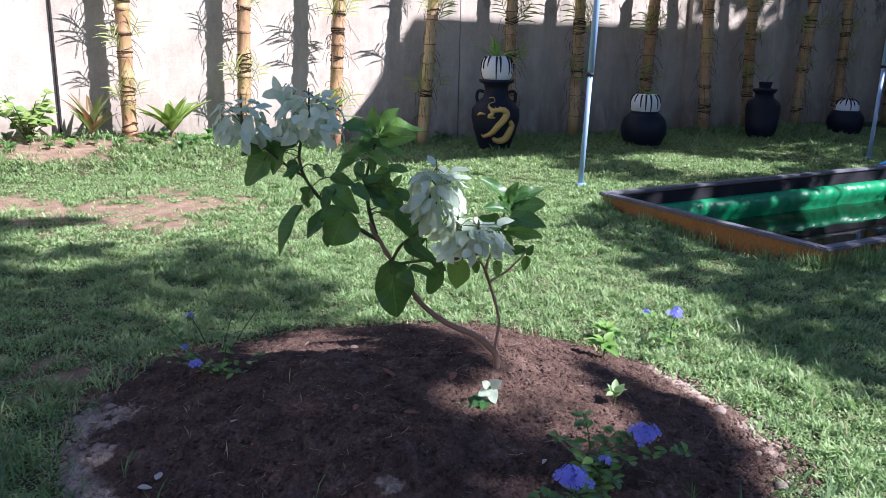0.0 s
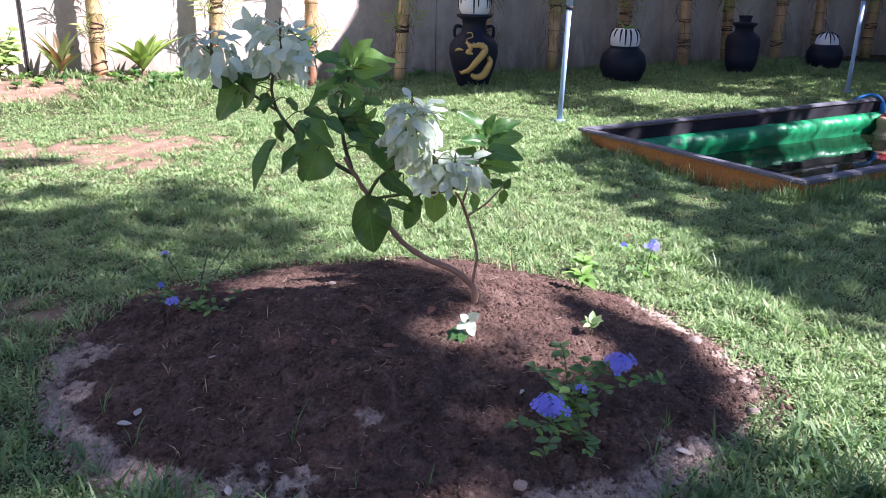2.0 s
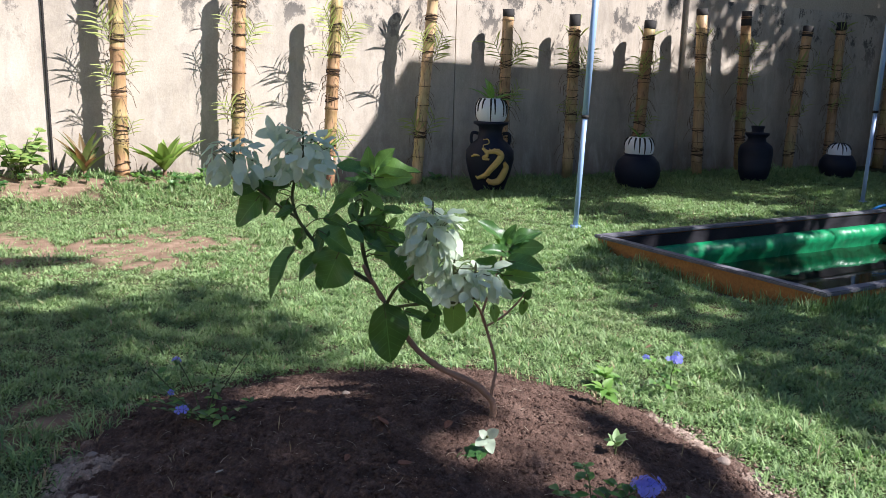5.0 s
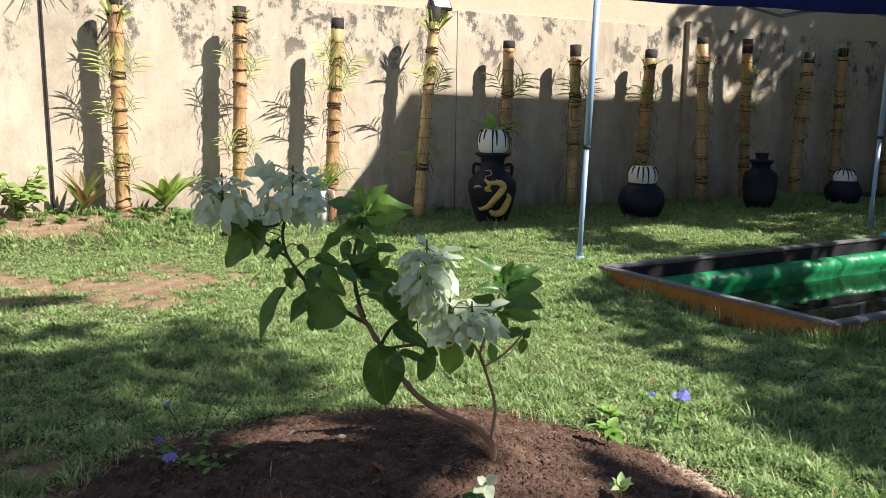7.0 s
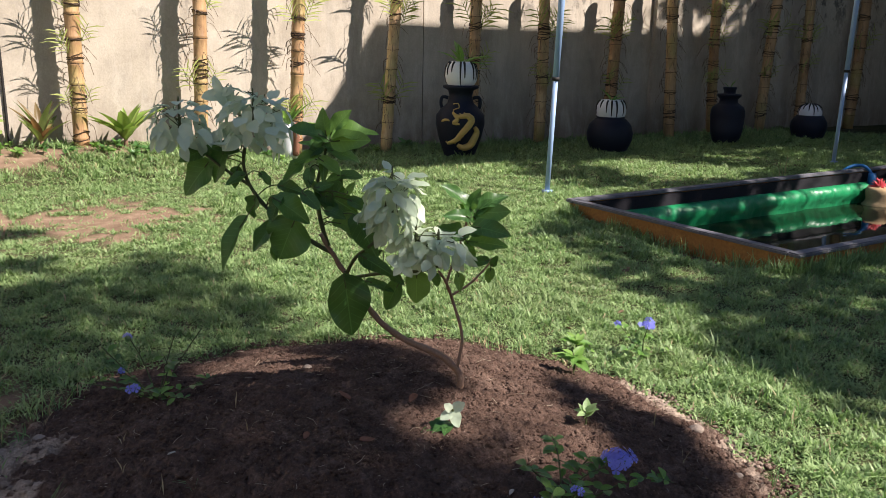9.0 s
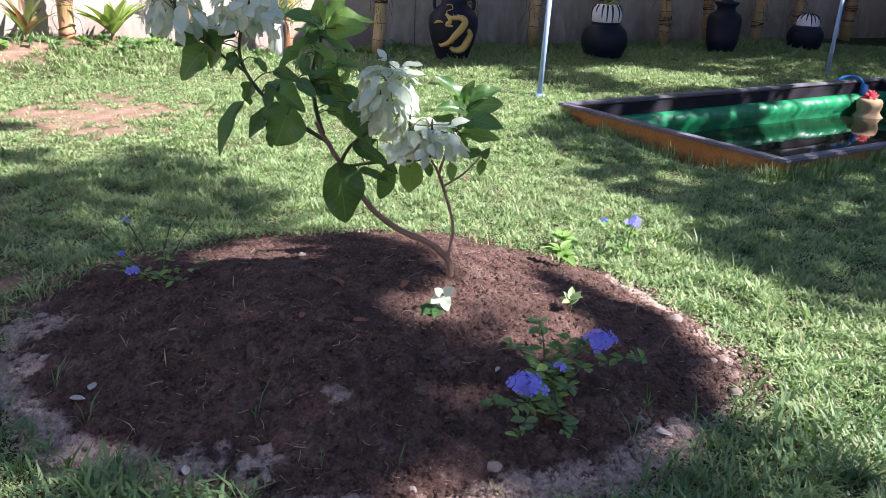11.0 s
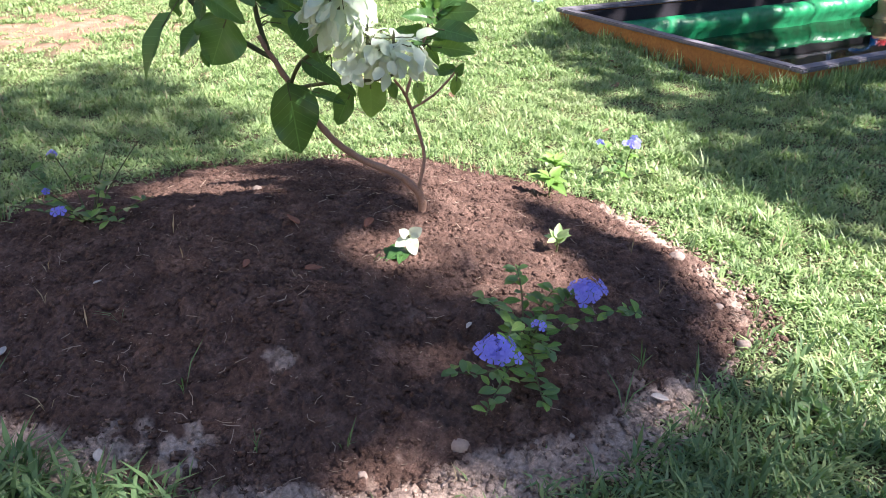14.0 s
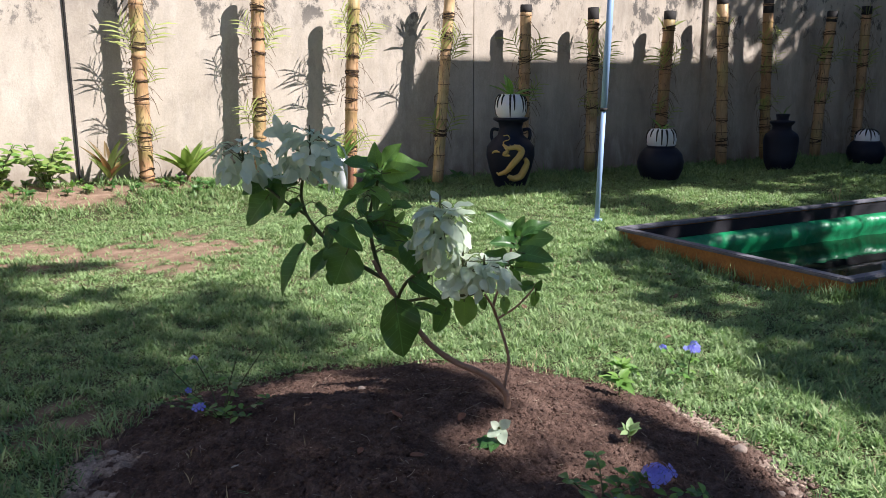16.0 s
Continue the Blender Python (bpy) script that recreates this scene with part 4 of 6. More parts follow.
def dragon(parent, radius_at, z0):
    """A gilded relief in the form of a coiled serpent on the belly of the jar, facing the lawn."""
    # s along the girth in metres from the middle, z up
    def on(s, z, out=0.010):
        z, s = 0.07 + z, s * 1.12
        r = radius_at(z) + out
        a = radians(-122) + s / r
        return Vector((r * math.cos(a), r * math.sin(a), z))
    body = smooth_path([(-0.10, 0.10, 0), (-0.03, 0.135, 0), (0.02, 0.20, 0), (0.075, 0.27, 0), (0.10, 0.325, 0), (0.06, 0.36, 0), (-0.01, 0.355, 0), (-0.06, 0.385, 0)], 6)
    bm = bmesh.new()
    tube(bm, [on(p.x, p.y) for p in body], [0.013 + 0.021 * math.sin(math.pi * min(1, i / (len(body) - 1) * 1.05 + 0.03)) for i in range(len(body))], 8)
    body2 = smooth_path([(-0.015, 0.09, 0), (0.03, 0.065, 0), (0.09, 0.085, 0), (0.13, 0.15, 0), (0.155, 0.21, 0), (0.135, 0.255, 0)], 6)
    tube(bm, [on(p.x, p.y) for p in body2], [0.016 + 0.020 * math.sin(math.pi * i / (len(body2) - 1)) for i in range(len(body2))], 8)
    for p, q in list(zip(body, body[1:]))[4:-6:3] + list(zip(body2, body2[1:]))[3:-3:3]:
        d = (q - p).normalized()
        n = Vector((d.y, -d.x, 0))
        tube(bm, [on(p.x, p.y), on(p.x + n.x * 0.03 + d.x * 0.012, p.y + n.y * 0.03 + d.y * 0.012, 0.012)], [0.012, 0.004], 5)
    part("relief", bm, M_GOLD, parent, "gilded coiled serpent relief")
    bm = bmesh.new()
    head = smooth_path([(-0.06, 0.385, 0), (-0.02, 0.33, 0), (-0.05, 0.295, 0), (0.0, 0.285, 0)], 5)
    tube(bm, [on(p.x, p.y) for p in head], [0.008 + 0.012 * math.sin(math.pi * i / (len(head) - 1)) for i in range(len(head))], 6)
    horn = smooth_path([(-0.05, 0.37, 0), (-0.055, 0.41, 0), (-0.01, 0.43, 0), (-0.02, 0.465, 0), (-0.06, 0.46, 0)], 5)
    tube(bm, [on(p.x, p.y) for p in horn], 0.005, 5)
    tail = smooth_path([(-0.17, 0.30, 0), (-0.13, 0.32, 0), (-0.085, 0.315, 0)], 4)
    tube(bm, [on(p.x, p.y) for p in tail], [0.004 + 0.009 * math.sin(math.pi * i / (len(tail) - 1)) for i in range(len(tail))], 6)
    claws = smooth_path([(-0.03, 0.13, 0), (-0.09, 0.10, 0), (-0.12, 0.12, 0)], 4)
    tube(bm, [on(p.x, p.y) for p in claws], 0.008, 5)
    part("relief", bm, M_GOLD, parent, "gilded horn and claws of the relief")


def jar(at, prof, label, seed, pot=None, handles=0, gilded=False, leaves=()):
    ob = thing("garden_jar", at, label, "jar", "black jars along the wall")
    bm = bmesh.new()
    spin(bm, prof, 40)
    part("body", bm, M_JAR, ob)
    if pot:
        ribbed_pot("pot", ob, *pot, seed)
    for k in range(handles):
        a0 = radians(-122 + 90 + 180 * k)
        bm = bmesh.new()
        o = Vector((math.cos(a0), math.sin(a0), 0))
        tube(bm, smooth_path([o * 0.115 + Vector((0, 0, 0.58)), o * 0.17 + Vector((0, 0, 0.585)), o * 0.185 + Vector((0, 0, 0.53)), o * 0.17 + Vector((0, 0, 0.47))], 5), 0.016, 8)
        part("handle", bm, M_JAR, ob)
    if gilded:
        def radius_at(z):
            for (r1, z1), (r2, z2) in zip(prof, prof[1:]):
                if z1 <= z <= z2 and z2 > z1:
                    return r1 + (r2 - r1) * (z - z1) / (z2 - z1)
            return 0.2
        dragon(ob, radius_at, 0)
    for z, count, length, width in leaves:
        strap_leaves(ob, (0, 0, z), count, length, width, M_YOUNG, seed, (0.3, 1.2))
    return ob


jar((5.13, 8.44, -0.02), [(0.12, 0), (0.135, 0.02), (0.165, 0.10), (0.205, 0.22), (0.232, 0.34), (0.228, 0.42), (0.185, 0.48), (0.125, 0.53), (0.108, 0.60), (0.12, 0.65), (0.168, 0.675), (0.168, 0.695), (0.13, 0.70), (0.11, 0.68)],
    "tall black jar with gilded serpent, white drip-painted pot on top", 1, (0.152, 0.695, 0.22, False), 2, True, [(0.88, 7, 0.29, 0.22)])
jar((6.88, 8.32, -0.02), [(0.15, 0), (0.19, 0.04), (0.232, 0.14), (0.238, 0.21), (0.215, 0.29), (0.165, 0.345), (0.14, 0.36), (0.15, 0.375), (0.12, 0.375)],
    "squat black jar holding a white drip-painted pot with a plant", 2, (0.155, 0.355, 0.19, False), 0, False, [(0.52, 4, 0.2, 0.2)])
jar((8.74, 8.43, -0.02), [(0.128, 0), (0.14, 0.03), (0.17, 0.11), (0.184, 0.19), (0.181, 0.195), (0.191, 0.26), (0.188, 0.265), (0.193, 0.33), (0.19, 0.39), (0.172, 0.43), (0.13, 0.46), (0.106, 0.48), (0.102, 0.52), (0.128, 0.545), (0.137, 0.56), (0.135, 0.575), (0.095, 0.58), (0.066, 0.585), (0.067, 0.615), (0.076, 0.64), (0.076, 0.655), (0.06, 0.655)],
    "ribbed black jar with a narrow neck and a sprig", 3, None, 0, False, [(0.62, 4, 0.2, 0.06)])
jar((10.17, 8.40, -0.02), [(0.15, 0), (0.185, 0.05), (0.218, 0.15), (0.211, 0.22), (0.17, 0.285), (0.15, 0.305), (0.12, 0.305)],
    "squat black jar with a white domed pot upside down on it", 4, (0.142, 0.295, 0.15, True))


# ---- flood lamp and the slim stake on the wall ----
def flood_lamp():
    ob = thing("flood_lamp", (5.02, 9.36, 2.02), "small black flood lamp fixed to the wall", "lamp")
    bm = bmesh.new()
    box(bm, (-0.11, -0.10, 0.0), (0.11, -0.06, 0.16), 0.008)
    part("housing", bm, M_BLACK, ob, smooth=False).rotation_euler = (radians(-35), 0, 0)
    bm = bmesh.new()
    box(bm, (-0.09, -0.106, 0.015), (0.09, -0.1, 0.12))
    part("pane", bm, M_WHITE, ob, "pale lamp pane", smooth=False).rotation_euler = (radians(-35), 0, 0)
    bm = bmesh.new()
    box(bm, (-0.03, -0.07, 0.03), (0.03, 0.012, 0.06))
    part("bracket", bm, M_BLACK, ob, smooth=False)


flood_lamp()


def stake():
    ob = thing("palm_stake", (1.36, 9.336, 0.1), "slender dark palm stem leaning close to the wall", "palm")
    bm = bmesh.new()
    tube(bm, smooth_path([(0, 0, 0), (-0.005, 0.0, 0.9), (-0.01, 0, 2.1)], 4), [0.011] * 5 + [0.010] * 4, 8)
    part("stem", bm, M_BLACK, ob)
    rng = random.Random(5)
    bm = bmesh.new()
    for k in range(22):
        a = radians(-160 + 320 * k / 21) + rng.uniform(-0.05, 0.05)
        d = Vector((math.sin(a), -0.12, math.cos(a)))
        l = rng.uniform(0.30, 0.44)
        s = Vector((d.z, 0, -d.x)).normalized() * 0.0045
        p = Vector((-0.01, -0.01, 2.05))
        v = [bm.verts.new(q) for q in (p - s * 0.3, p + s * 0.3, p + d * l * 0.6 + s, p + d * l * 0.6 - s, p + d * l)]
        bm.faces.new(v[:4])
        bm.faces.new((v[3], v[2], v[4]))
    part("fan_leaf", bm, M_LEAF, ob, "narrow-fingered fan leaf", smooth=False)


stake()


# ---- the white-flowered shrub ----
LEAF = [leaf_mesh("leaf", M_LEAF, w, f, d, v) for w, f, d, v in ((0.50, 0.10, 0.22, 0.22), (0.56, 0.18, 0.42, 0.28), (0.45, 0.16, 0.10, 0.20))]
LEAF_LIGHT = [leaf_mesh("light_leaf", M_YOUNG, w, 0.14, d, 0.08) for w, d in ((0.50, 0.25), (0.40, 0.12))]
BRACT = [ovate_leaf("bract", M_BRACT, w, f, d, 0.12, p) for w, f, d, p in ((0.66, 0.10, 0.18, 0), (0.57, 0.16, 0.30, 2), (0.70, 0.06, -0.10, 4), (0.62, 0.12, 0.05, 1))]


def aim(base, direction, normal, size):
    """The pose of a leaf mesh: its length along direction, its face along normal."""
    y = Vector(direction).normalized()
    z = Vector(normal)
    z = (z - y * z.dot(y)).normalized()
    x = y.cross(z)
    m = Matrix((x, y, z)).transposed().to_4x4()
    return Matrix.Translation(base) @ m @ Matrix.Diagonal((size, size, size, 1))


def put_leaf(name, mesh, base, direction, normal, size, parent, label=""):
    ob = link_part(name, mesh, None, parent, label)
    ob.matrix_basis = aim(base, direction, normal, size)
    return ob


SHRUB_Z = 0.10
shrub = thing("flowering_shrub", (2.119, 3.46, SHRUB_Z), "leaning white-flowered shrub with broad dark leaves in the soil bed", "shrub", turn=-28)


def limb(name, pts, r0, r1, mat=M_BARK, parent=shrub, label=""):
    path = smooth_path([(a, d, z - SHRUB_Z) for a, d, z in pts], 6)
    bm = bmesh.new()
    n = len(path)
    tube(bm, [p + Vector((noise.noise((i * 0.5, 0, 3)), noise.noise((i * 0.5, 4, 0)), 0)) * r0 * 0.25 for i, p in enumerate(path)], [r0 + (r1 - r0) * i / (n - 1) + 0.12 * r0 * (i % 5 == 0) for i in range(n)], 9)
    return part(name, bm, mat, parent, label), path


trunk, p_trunk = limb("stem", [(0.0, 0, 0.07), (0.006, 0, 0.149), (-0.05, 0, 0.209), (-0.142, 0, 0.251), (-0.217, -0.01, 0.313), (-0.271, -0.02, 0.396), (-0.323, -0.03, 0.479), (-0.363, -0.04, 0.552)], 0.0105, 0.0055, label="curved brown woody stem")
b_left, p_left = limb("branch", [(-0.335, -0.03, 0.50), (-0.39, -0.04, 0.535), (-0.474, -0.05, 0.598), (-0.536, -0.05, 0.676), (-0.550, -0.05, 0.745), (-0.53, -0.06, 0.82)], 0.006, 0.0035, M_TWIG)
b_tip, p_tip = limb("branch", [(-0.54, -0.05, 0.68), (-0.61, -0.06, 0.73), (-0.68, -0.06, 0.79)], 0.004, 0.003, M_TWIG)
b_up, p_up = limb("branch", [(-0.345, -0.035, 0.52), (-0.366, -0.03, 0.60), (-0.371, -0.02, 0.68), (-0.352, -0.02, 0.75), (-0.344, -0.02, 0.795)], 0.006, 0.003, M_TWIG)
b_mid, p_mid = limb("branch", [(-0.30, -0.025, 0.44), (-0.27, -0.07, 0.50), (-0.215, -0.11, 0.56), (-0.19, -0.13, 0.66)], 0.005, 0.003, M_TWIG)
b_low, p_low = limb("branch", [(-0.29, -0.02, 0.43), (-0.20, -0.06, 0.455), (-0.10, -0.09, 0.47), (-0.05, -0.10, 0.49)], 0.0045, 0.003, M_TWIG)
b_right, p_right = limb("second_stem", [(0.004, 0, 0.14), (0.0, 0, 0.179), (0.011, 0.02, 0.258), (-0.018, 0.03, 0.36), (-0.032, 0.03, 0.41), (-0.003, 0.04, 0.494), (0.025, 0.05, 0.60)], 0.0048, 0.003, label="thin upright brown stem")
b_fork, p_fork = limb("branch", [(-0.02, 0.03, 0.37), (0.03, 0.04, 0.40), (0.075, 0.05, 0.445), (0.09, 0.05, 0.47)], 0.0035, 0.002)
b_stub, p_stub = limb("branch", [(-0.018, 0.03, 0.36), (-0.03, 0.0, 0.40), (-0.045, -0.05, 0.44), (-0.06, -0.09, 0.47)], 0.004, 0.003)
RNG = random.Random(8)


def leaves_on(branch, path, depth, spec):
    """Leaves by the place of their base and tip (across, height), their width over length and kind."""
    bm = bmesh.new()
    for a0, z0, a1, z1, wide, kind in spec:
        base = Vector((a0, depth + RNG.uniform(-0.03, 0.03), z0 - SHRUB_Z))
        tip = Vector((a1, base.y + RNG.uniform(-0.6, 0.1) * math.hypot(a1 - a0, z1 - z0), z1 - SHRUB_Z))
        d = tip - base
        l = d.length * 1.06
        d.normalize()
        nrm = Vector((RNG.uniform(-0.35, 0.35), -0.75 + RNG.uniform(-0.2, 0.25), 0.65 + RNG.uniform(-0.3, 0.3)))
        if kind == "b":
            nrm = Vector((RNG.uniform(-0.15, 0.15), -1.0, 0.35))
        put_leaf("leaf", shrub_leaf(wide, kind), base, d, nrm, l, branch, {"l": "light green young leaf"}.get(kind, ""))
        near = min(path, key=lambda p: (p - base).length)
        if (near - base).length > 0.006:
            tube(bm, smooth_path([near, near.lerp(base, 0.5) + Vector((0, 0, 0.008)), base, base + d * l * 0.25], 3), 0.0016, 5)
    tagged(part("leafstalk", bm, M_TWIG, branch, "thin green leafstalk"), kind="stuff")


SHRUB_LEAVES = {}


def shrub_leaf(wide, kind):
    """One of a few shrub leaves of this width: flat and broad, curled, young or plain."""
    k = (round(wide * 12) / 12, kind, RNG.randrange(3))
    if k not in SHRUB_LEAVES:
        fold, droop = {"b": (0.05, 0.06), "c": (0.30, 0.30), "l": (0.14, 0.16), "d": (0.12, 0.20)}[kind]
        SHRUB_LEAVES[k] = ovate_leaf("leaf", M_YOUNG if kind == "l" else M_LEAF, k[0], fold + 0.05 * k[2], droop + 0.07 * (k[2] - 1), 0.16 + 0.07 * k[2], k[2] * 2.0)
    return SHRUB_LEAVES[k]


leaves_on(b_left, p_left, -0.05, [(-0.586, 0.780, -0.629, 0.689, 0.62, "d"), (-0.632, 0.739, -0.701, 0.662, 0.66, "d"), (-0.630, 0.774, -0.697, 0.745, 0.50, "d"), (-0.565, 0.725, -0.580, 0.674, 0.55, "d"), (-0.520, 0.655, -0.539, 0.596, 0.75, "d"), (-0.539, 0.607, -0.609, 0.497, 0.36, "c"), (-0.473, 0.587, -0.530, 0.525, 0.62, "d"), (-0.421, 0.602, -0.464, 0.497, 0.96, "b"), (-0.478, 0.651, -0.385, 0.601, 0.62, "d"), (-0.472, 0.676, -0.404, 0.665, 0.50, "d"), (-0.515, 0.710, -0.483, 0.679, 0.60, "d"), (-0.555, 0.767, -0.617, 0.788, 0.50, "d"), (-0.483, 0.526, -0.474, 0.487, 0.50, "d"), (-0.596, 0.744, -0.644, 0.765, 0.55, "d"), (-0.543, 0.709, -0.588, 0.690, 0.50, "d"), (-0.458, 0.656, -0.486, 0.601, 0.60, "d")])
leaves_on(b_up, p_up, -0.02, [(-0.344, 0.799, -0.422, 0.834, 0.60, "d"), (-0.344, 0.801, -0.356, 0.866, 0.58, "l"), (-0.339, 0.801, -0.292, 0.866, 0.62, "l"), (-0.335, 0.795, -0.226, 0.827, 0.60, "l"), (-0.335, 0.790, -0.240, 0.800, 0.56, "l"), (-0.345, 0.781, -0.400, 0.755, 0.60, "d"), (-0.353, 0.768, -0.267, 0.750, 0.50, "d"), (-0.362, 0.758, -0.423, 0.738, 0.50, "l"), (-0.366, 0.747, -0.309, 0.720, 0.50, "l"), (-0.362, 0.758, -0.381, 0.793, 0.55, "d"), (-0.384, 0.724, -0.391, 0.677, 0.62, "d"), (-0.396, 0.744, -0.454, 0.699, 0.50, "d"), (-0.356, 0.777, -0.317, 0.777, 0.50, "d"), (-0.362, 0.767, -0.411, 0.789, 0.50, "d"), (-0.353, 0.754, -0.355, 0.690, 0.30, "d"), (-0.335, 0.790, -0.384, 0.825, 0.50, "d")])
leaves_on(b_up, p_up, -0.05, [(-0.314, 0.705, -0.257, 0.704, 0.50, "d"), (-0.307, 0.701, -0.330, 0.655, 0.50, "d"), (-0.379, 0.672, -0.273, 0.607, 0.62, "b"), (-0.373, 0.675, -0.328, 0.688, 0.50, "d"), (-0.332, 0.655, -0.343, 0.602, 0.50, "d"), (-0.334, 0.586, -0.236, 0.578, 0.62, "l"), (-0.314, 0.577, -0.248, 0.537, 0.55, "d"), (-0.278, 0.610, -0.220, 0.528, 0.55, "d"), (-0.296, 0.662, -0.273, 0.692, 0.50, "l"), (-0.359, 0.649, -0.386, 0.694, 0.55, "d"), (-0.296, 0.642, -0.242, 0.620, 0.55, "d"), (-0.364, 0.649, -0.318, 0.604, 0.60, "d"), (-0.404, 0.667, -0.359, 0.631, 0.60, "d"), (-0.310, 0.709, -0.341, 0.695, 0.50, "l"), (-0.350, 0.622, -0.296, 0.605, 0.50, "d")])
leaves_on(b_low, p_low, -0.06, [(-0.305, 0.448, -0.282, 0.286, 0.70, "b"), (-0.265, 0.510, -0.177, 0.471, 0.38, "d"), (-0.250, 0.432, -0.176, 0.416, 0.36, "d"), (-0.156, 0.437, -0.201, 0.352, 0.52, "c"), (-0.116, 0.459, -0.113, 0.371, 0.72, "l"), (-0.069, 0.453, -0.059, 0.413, 0.60, "d"), (-0.010, 0.462, -0.003, 0.420, 0.60, "l"), (-0.203, 0.516, -0.240, 0.496, 0.40, "d"), (-0.189, 0.460, -0.147, 0.432, 0.50, "d")])
leaves_on(b_right, p_right, 0.05, [(0.034, 0.592, -0.028, 0.675, 0.50, "d"), (0.043, 0.604, 0.121, 0.649, 0.50, "d"), (0.037, 0.590, 0.128, 0.602, 0.62, "b"), (0.015, 0.524, -0.049, 0.563, 0.72, "d"), (0.023, 0.516, 0.123, 0.518, 0.46, "l"), (0.031, 0.584, -0.032, 0.602, 0.50, "d"), (0.030, 0.563, 0.121, 0.555, 0.50, "d"), (0.024, 0.603, 0.047, 0.657, 0.50, "d"), (0.044, 0.573, 0.011, 0.618, 0.60, "d"), (0.022, 0.543, 0.078, 0.564, 0.60, "d"), (0.027, 0.534, -0.025, 0.523, 0.55, "d"), (0.039, 0.592, 0.079, 0.631, 0.55, "d"), (0.018, 0.514, 0.043, 0.475, 0.40, "l")])
leaves_on(b_fork, p_fork, 0.05, [(0.088, 0.456, 0.033, 0.449, 0.62, "d"), (0.085, 0.454, 0.098, 0.484, 0.55, "d"), (0.089, 0.439, 0.083, 0.395, 0.60, "l")])


def flower_head(branch, centre, radii, count, size, seed, twist=0.0):
    """A drooping head of white bracts round a green stalk."""
    rng = random.Random(seed)
    c = Vector((centre[0], centre[1], centre[2] - SHRUB_Z))
    bm = bmesh.new()
    tube(bm, [c + Vector((0, 0, -radii[2] * 0.3)), c, c + Vector((0, 0, radii[2] * 0.8))], [0.004, 0.004, 0.002], 6)
    for k in range(14):
        d = Vector((rng.uniform(-1, 1), rng.uniform(-1, 1), rng.uniform(-0.2, 1))).normalized()
        tube(bm, [c + Vector((0, 0, rng.uniform(-0.3, 0.7) * radii[2])), c + Vector((d.x * radii[0], d.y * radii[1], d.z * radii[2])) * 0.75], 0.0012, 4)
    head = part("flower_head", bm, M_TWIG, branch, "head of drooping white bracts")
    for k in range(count):
        f = (k + 0.5) / count
        el = math.asin(clamp(1 - 1.85 * f, -1, 1))
        az = k * 2.399963 + twist + rng.uniform(-0.25, 0.25)
        o = Vector((math.cos(el) * math.cos(az), math.cos(el) * math.sin(az), math.sin(el)))
        cone = 1.0 - 0.35 * max(0, o.z)
        p = c + Vector((o.x * radii[0] * cone, o.y * radii[1] * cone, o.z * radii[2] * (0.72 if o.z > 0.7 else 0.88))) * rng.uniform(0.5, 1.0)
        if o.z > 0.55:
            d = Vector((math.cos(az), math.sin(az), rng.uniform(-0.5, 0.5)))
        else:
            d = Vector((math.cos(az) * rng.uniform(0.1, 0.7) + rng.uniform(-0.4, 0.4), math.sin(az) * rng.uniform(0.1, 0.7) + rng.uniform(-0.4, 0.4), rng.uniform(-1.0, -0.15)))
        n = o + Vector((rng.uniform(-0.35, 0.35), rng.uniform(-0.35, 0.35) - 0.15, rng.uniform(0.0, 0.5)))
        put_leaf("bract", BRACT[rng.randrange(4)], p, d, n, size * rng.uniform(0.6, 1.0), head)
    return head


def star(branch, centre, count, size, label):
    """A few bracts spread in one plane towards the lawn."""
    c = Vector((centre[0], centre[1], centre[2] - SHRUB_Z))
    bm = bmesh.new()
    tube(bm, [c + Vector((0.01, 0.05, 0.02)), c], 0.0016, 5)
    head = part("flower_head", bm, M_TWIG, branch, label)
    for k in range(count):
        t = 2 * math.pi * k / count + 0.3
        put_leaf("bract", BRACT[k % 4], c, Vector((math.cos(t), -0.25, math.sin(t))), Vector((0, -1, 0.4)), size * (0.85 + 0.1 * (k % 3)), head)


flower_head(b_tip, (-0.700, -0.06, 0.828), (0.074, 0.065, 0.084), 66, 0.056, 1)
flower_head(b_left, (-0.520, -0.06, 0.842), (0.094, 0.08, 0.095), 100, 0.061, 2, 1.0)
flower_head(b_mid, (-0.178, -0.12, 0.652), (0.070, 0.065, 0.112), 118, 0.058, 3, 2.0)
flower_head(b_stub, (-0.062, -0.10, 0.535), (0.084, 0.065, 0.058), 70, 0.054, 4, 0.5)
flower_head(b_low, (-0.118, -0.11, 0.555), (0.050, 0.045, 0.050), 30, 0.052, 5, 0.2)
star(b_low, (-0.151, -0.145, 0.504), 5, 0.045, "open star of five white bracts")
star(b_left, (-0.600, -0.05, 0.905), 4, 0.045, "few greenish white bracts")
star(b_left, (-0.575, -0.05, 0.885), 5, 0.042, "few greenish white bracts")


